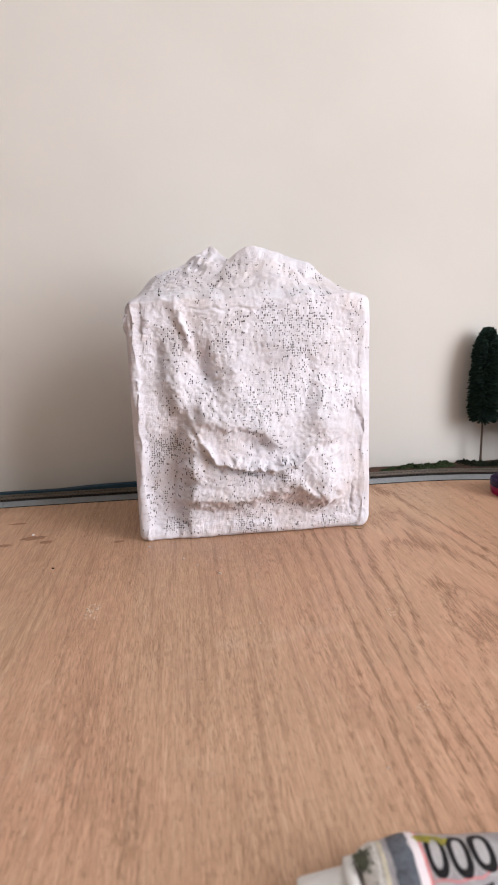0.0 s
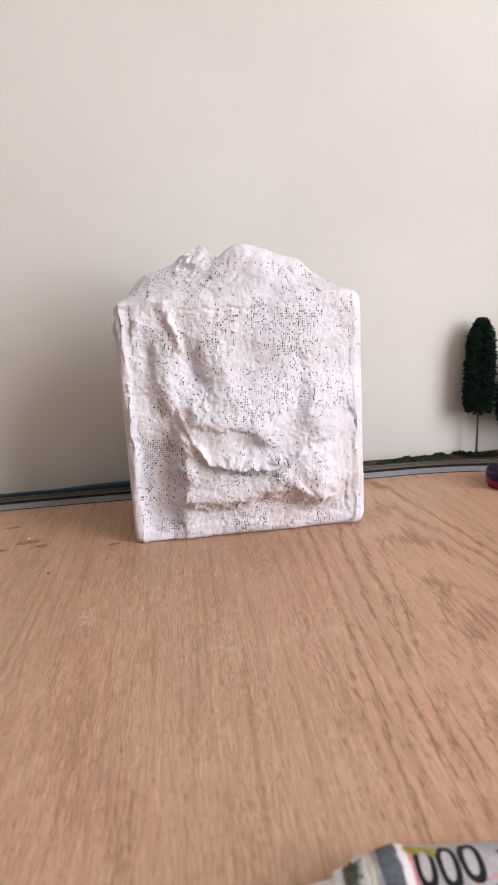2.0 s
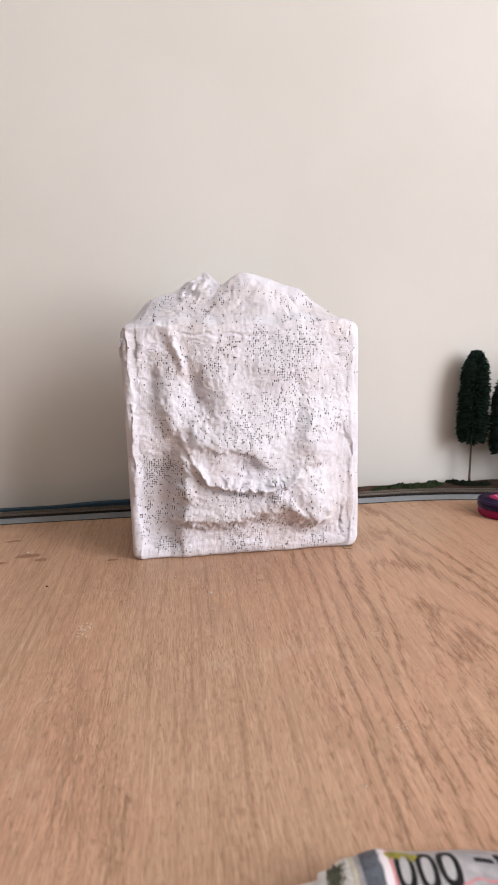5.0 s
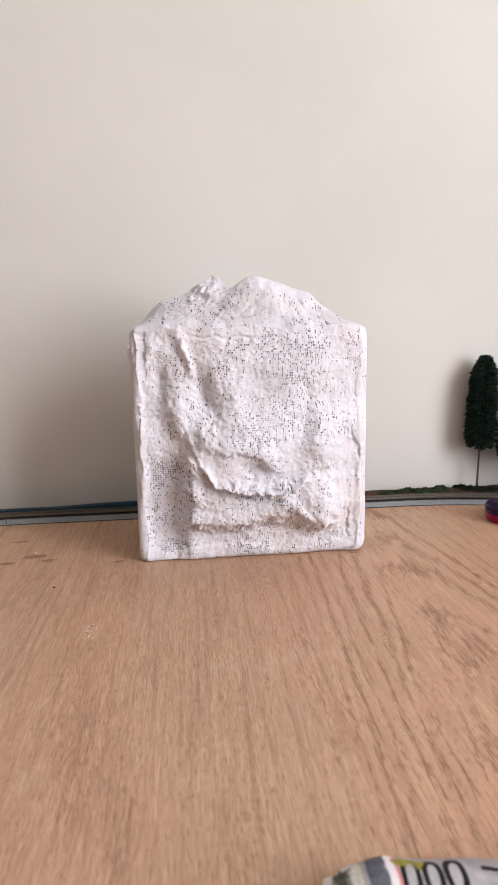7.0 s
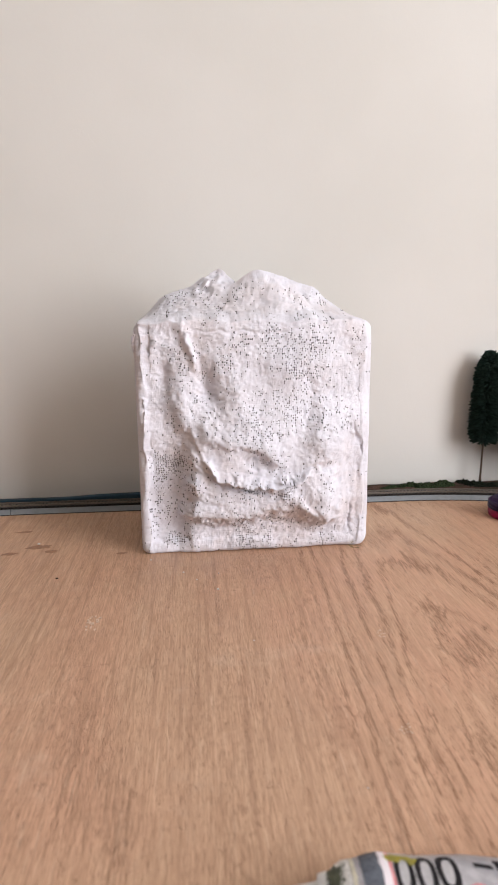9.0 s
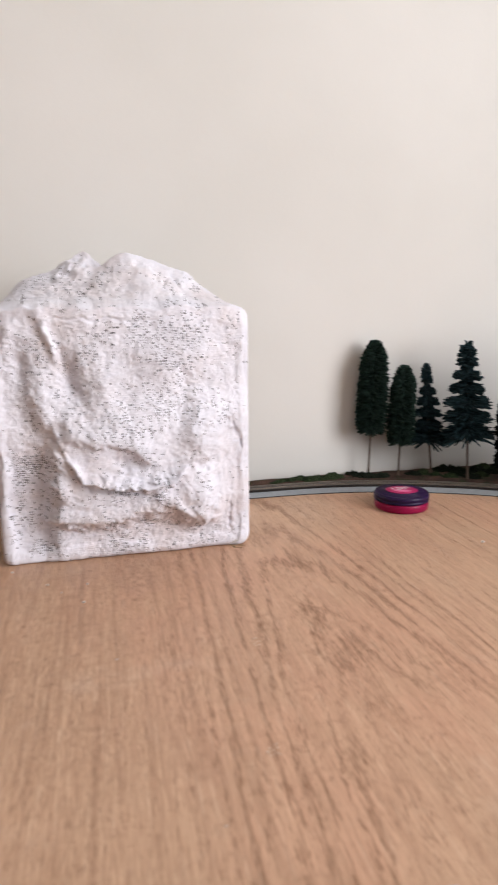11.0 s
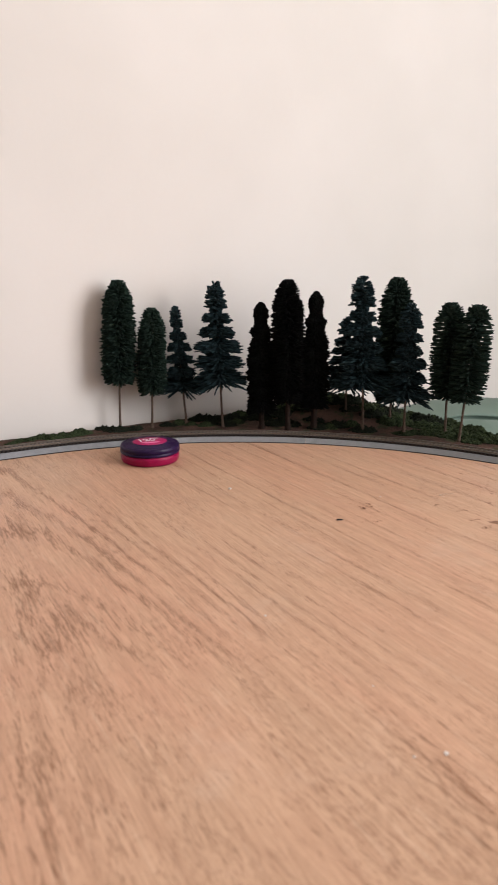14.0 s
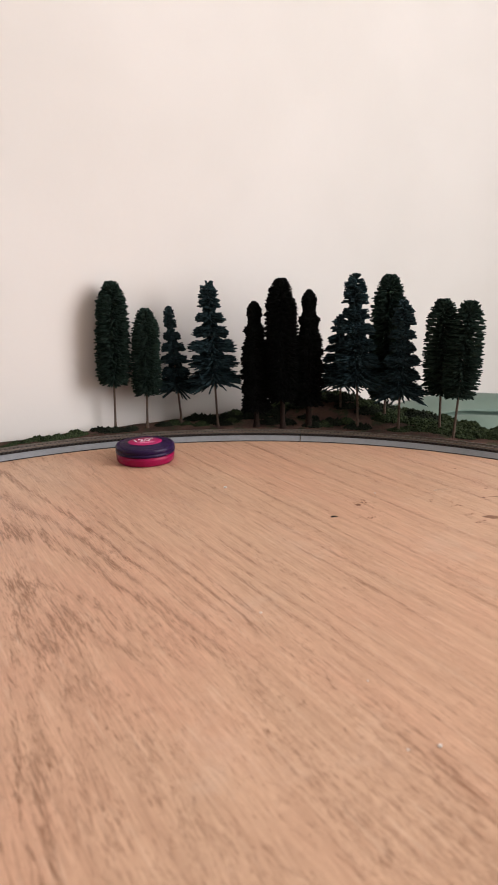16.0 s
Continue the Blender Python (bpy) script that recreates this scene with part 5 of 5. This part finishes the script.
# ---- small marks on the table ----
def build_marks():
    rng = random.Random(31)

    def film(name, x, y, rx, ry, material, label, category, seed, turn=0.0, bits=1):
        """A thin dried film with an uneven outline."""
        bm = bmesh.new()
        n = 40
        cx, cy, dice = x, y, random.Random(seed)
        ca, sa = math.cos(radians(turn)), math.sin(radians(turn))
        def ring(k, h):
            out = []
            for j in range(n):
                a = 2 * math.pi * j / n
                w = 1 + 0.42 * noise.noise(Vector((math.cos(a) * 1.6 + seed, math.sin(a) * 1.6, 0.5))) + 0.22 * noise.noise(Vector((math.cos(a) * 4.5 + seed, math.sin(a) * 4.5, 2.5)))
                px, py = rx * k * w * math.cos(a), ry * k * w * math.sin(a)
                out.append(bm.verts.new((x + px * ca - py * sa, y + px * sa + py * ca, h)))
            return out
        full = (rx, ry)
        for b in range(bits):
            if bits > 1:
                x, y = cx + dice.uniform(-1, 1) * full[0], cy + dice.uniform(-1, 1) * full[1]
                rx, ry = full[0] * dice.uniform(0.08, 0.24), full[1] * dice.uniform(0.08, 0.20)
                seed += 1.7
            outer, top = ring(1.0, 0.00005), ring(0.90, 0.00016 + 0.00002 * b)
            for j in range(n):
                bm.faces.new((outer[j], outer[(j + 1) % n], top[(j + 1) % n], top[j]))
            bm.faces.new(top)
        tagged(part(name, bm, material), label, category, kind="structure")

    film("glue_spot", -0.0600, 0.5540, 0.0055, 0.0130, M_RESIDUE, "dried pale glue specks on the plywood", "glue mark", 1, 0.0, 22)
    film("glue_spot", 0.1875, 0.508, 0.0038, 0.0068, M_RESIDUE, "dried pale glue spot on the plywood", "glue mark", 3, 0.0, 12)
    film("glue_spot", 0.167, 0.381, 0.0040, 0.0060, M_RESIDUE, "dried pale glue spot on the plywood", "glue mark", 4, 20, 12)
    film("glue_spot", 0.676, 0.530, 0.0090, 0.0050, M_RESIDUE, "dried pale glue spot on the plywood", "glue mark", 8, -30, 14)
    for k, (x, y, rx, ry) in enumerate(((-0.1516, 0.755, 0.0150, 0.0065), (-0.1342, 0.739, 0.0080, 0.0050), (-0.182, 0.812, 0.0095, 0.0035), (-0.1814, 0.7357, 0.0100, 0.0038), (-0.052, 0.724, 0.0070, 0.0030))):
        film("glue_stain", x, y, rx, ry, M_STAIN, "brown glue stain on the plywood", "stain", 5 + k, 8)
    # dark smears and crumbled flecks left by glue, toward the east
    for k, (x, y, rx, ry, turn, bits) in enumerate(((0.7372, 0.4915, 0.0110, 0.0060, -30, 1), (0.7140, 0.4820, 0.0130, 0.0016, -32, 1), (0.6946, 0.4907, 0.0020, 0.0014, 0, 1), (0.7194, 0.5081, 0.0014, 0.0012, 0, 1),
                                                    (0.6578, 0.4513, 0.0095, 0.0040, -42, 1), (0.6400, 0.4490, 0.0075, 0.0024, -25, 6), (0.6439, 0.4678, 0.0050, 0.0020, -30, 6), (0.6523, 0.4897, 0.0050, 0.0022, -30, 7),
                                                    (0.6453, 0.5132, 0.0055, 0.0022, -25, 6), (0.5590, 0.5110, 0.0050, 0.0024, -30, 7), (0.5488, 0.5171, 0.0030, 0.0014, -20, 4), (0.5790, 0.5470, 0.0085, 0.0055, -50, 12), (0.7480, 0.5740, 0.0016, 0.0012, 0, 1))):
        film("glue_stain", x, y, rx, ry, M_STAIN_DARK, "dark brown glue flecks on the plywood", "stain", 20 + k, turn, bits)

    # small ridges and pits in the wall paint: runs of low blobs along short strokes
    for k, (x0, z0, x1, z1, r) in enumerate(((-0.117, 0.517, -0.103, 0.512, 0.0026), (-0.100, 0.510, -0.089, 0.495, 0.0026), (-0.028, 0.529, -0.027, 0.528, 0.0018), (0.432, 0.341, 0.441, 0.340, 0.0014), (0.449, 0.346, 0.462, 0.349, 0.0016), (0.578, 0.483, 0.586, 0.482, 0.0015), (0.416, 0.334, 0.424, 0.331, 0.0015))):
        verts, faces = [], []
        n = max(1, int(math.hypot(x1 - x0, z1 - z0) / (r * 0.9)))
        for j in range(n + 1):
            f = j / max(1, n)
            lump(verts, faces, (x0 + (x1 - x0) * f + rng.uniform(-0.5, 0.5) * r, BACK, z0 + (z1 - z0) * f + rng.uniform(-0.5, 0.5) * r), r * rng.uniform(0.2, 0.42), rng, 0)
        verts = [(v[0], BACK + (v[1] - BACK) * 0.04, v[2]) for v in verts]
        tagged(raw("paint_blemish", verts, faces, M_WALL, smooth=True), "small ridge of dried paint on the cream wall", "wall mark", kind="structure")

    def crumb(name, x, y, r, material, label, stretch=1.0, turn=0.0):
        verts, faces = [], []
        lump(verts, faces, (0, 0, r * 0.55), r, rng, 0)
        lump(verts, faces, (r * 0.75, 0, r * 0.4), r * 0.7, rng, 0)
        ob = raw(name, verts, faces, material)
        ob.matrix_world = pose(x, y, 0, 0, 0, turn) @ Matrix.Diagonal((stretch, 1, 0.8, 1))
        tagged(ob, label, "crumb", "crumbs on the plywood")

    for x, y, r in ((0.4868, 0.6587, 0.0016), (0.3776, 0.4212, 0.0008), (0.3679, 0.2740, 0.0007), (0.3884, 0.3258, 0.0006), (0.3827, 0.2674, 0.0012), (0.0531, 0.6127, 0.0012), (-0.1545, 0.7649, 0.0014), (0.0557, 0.6528, 0.0008), (0.0186, 0.6593, 0.0009), (0.0325, 0.6385, 0.0008), (-0.0179, 0.6987, 0.0011), (0.0790, 0.5070, 0.0006), (0.128, 0.330, 0.0005), (0.610, 0.560, 0.0008)):
        crumb("plaster_crumb", x, y, r, M_CHIP, "tiny white plaster crumb lying on the plywood")
    crumb("dark_chip", 0.5316, 0.5315, 0.0011, M_BLACKINK, "thin black sliver lying on the plywood", 2.6, -28)
    crumb("dark_chip", -0.1125, 0.6580, 0.0009, M_BLACKINK, "tiny black chip lying on the plywood", 1.3, 10)


def to_metres():
    """Bring meshes and places from the layout's units to metres."""
    for mesh in bpy.data.meshes:
        mesh.transform(Matrix.Scale(UNIT, 4))
    for ob in scene.objects:
        if ob not in (cam, lamp_ob):
            ob.location *= UNIT


build_room()
build_table()
build_foam_strip()
build_bed()
build_terrain()
build_trees()
build_bushes()
build_mountain()
build_container()
build_tube()
build_marks()
build_track()
to_metres()
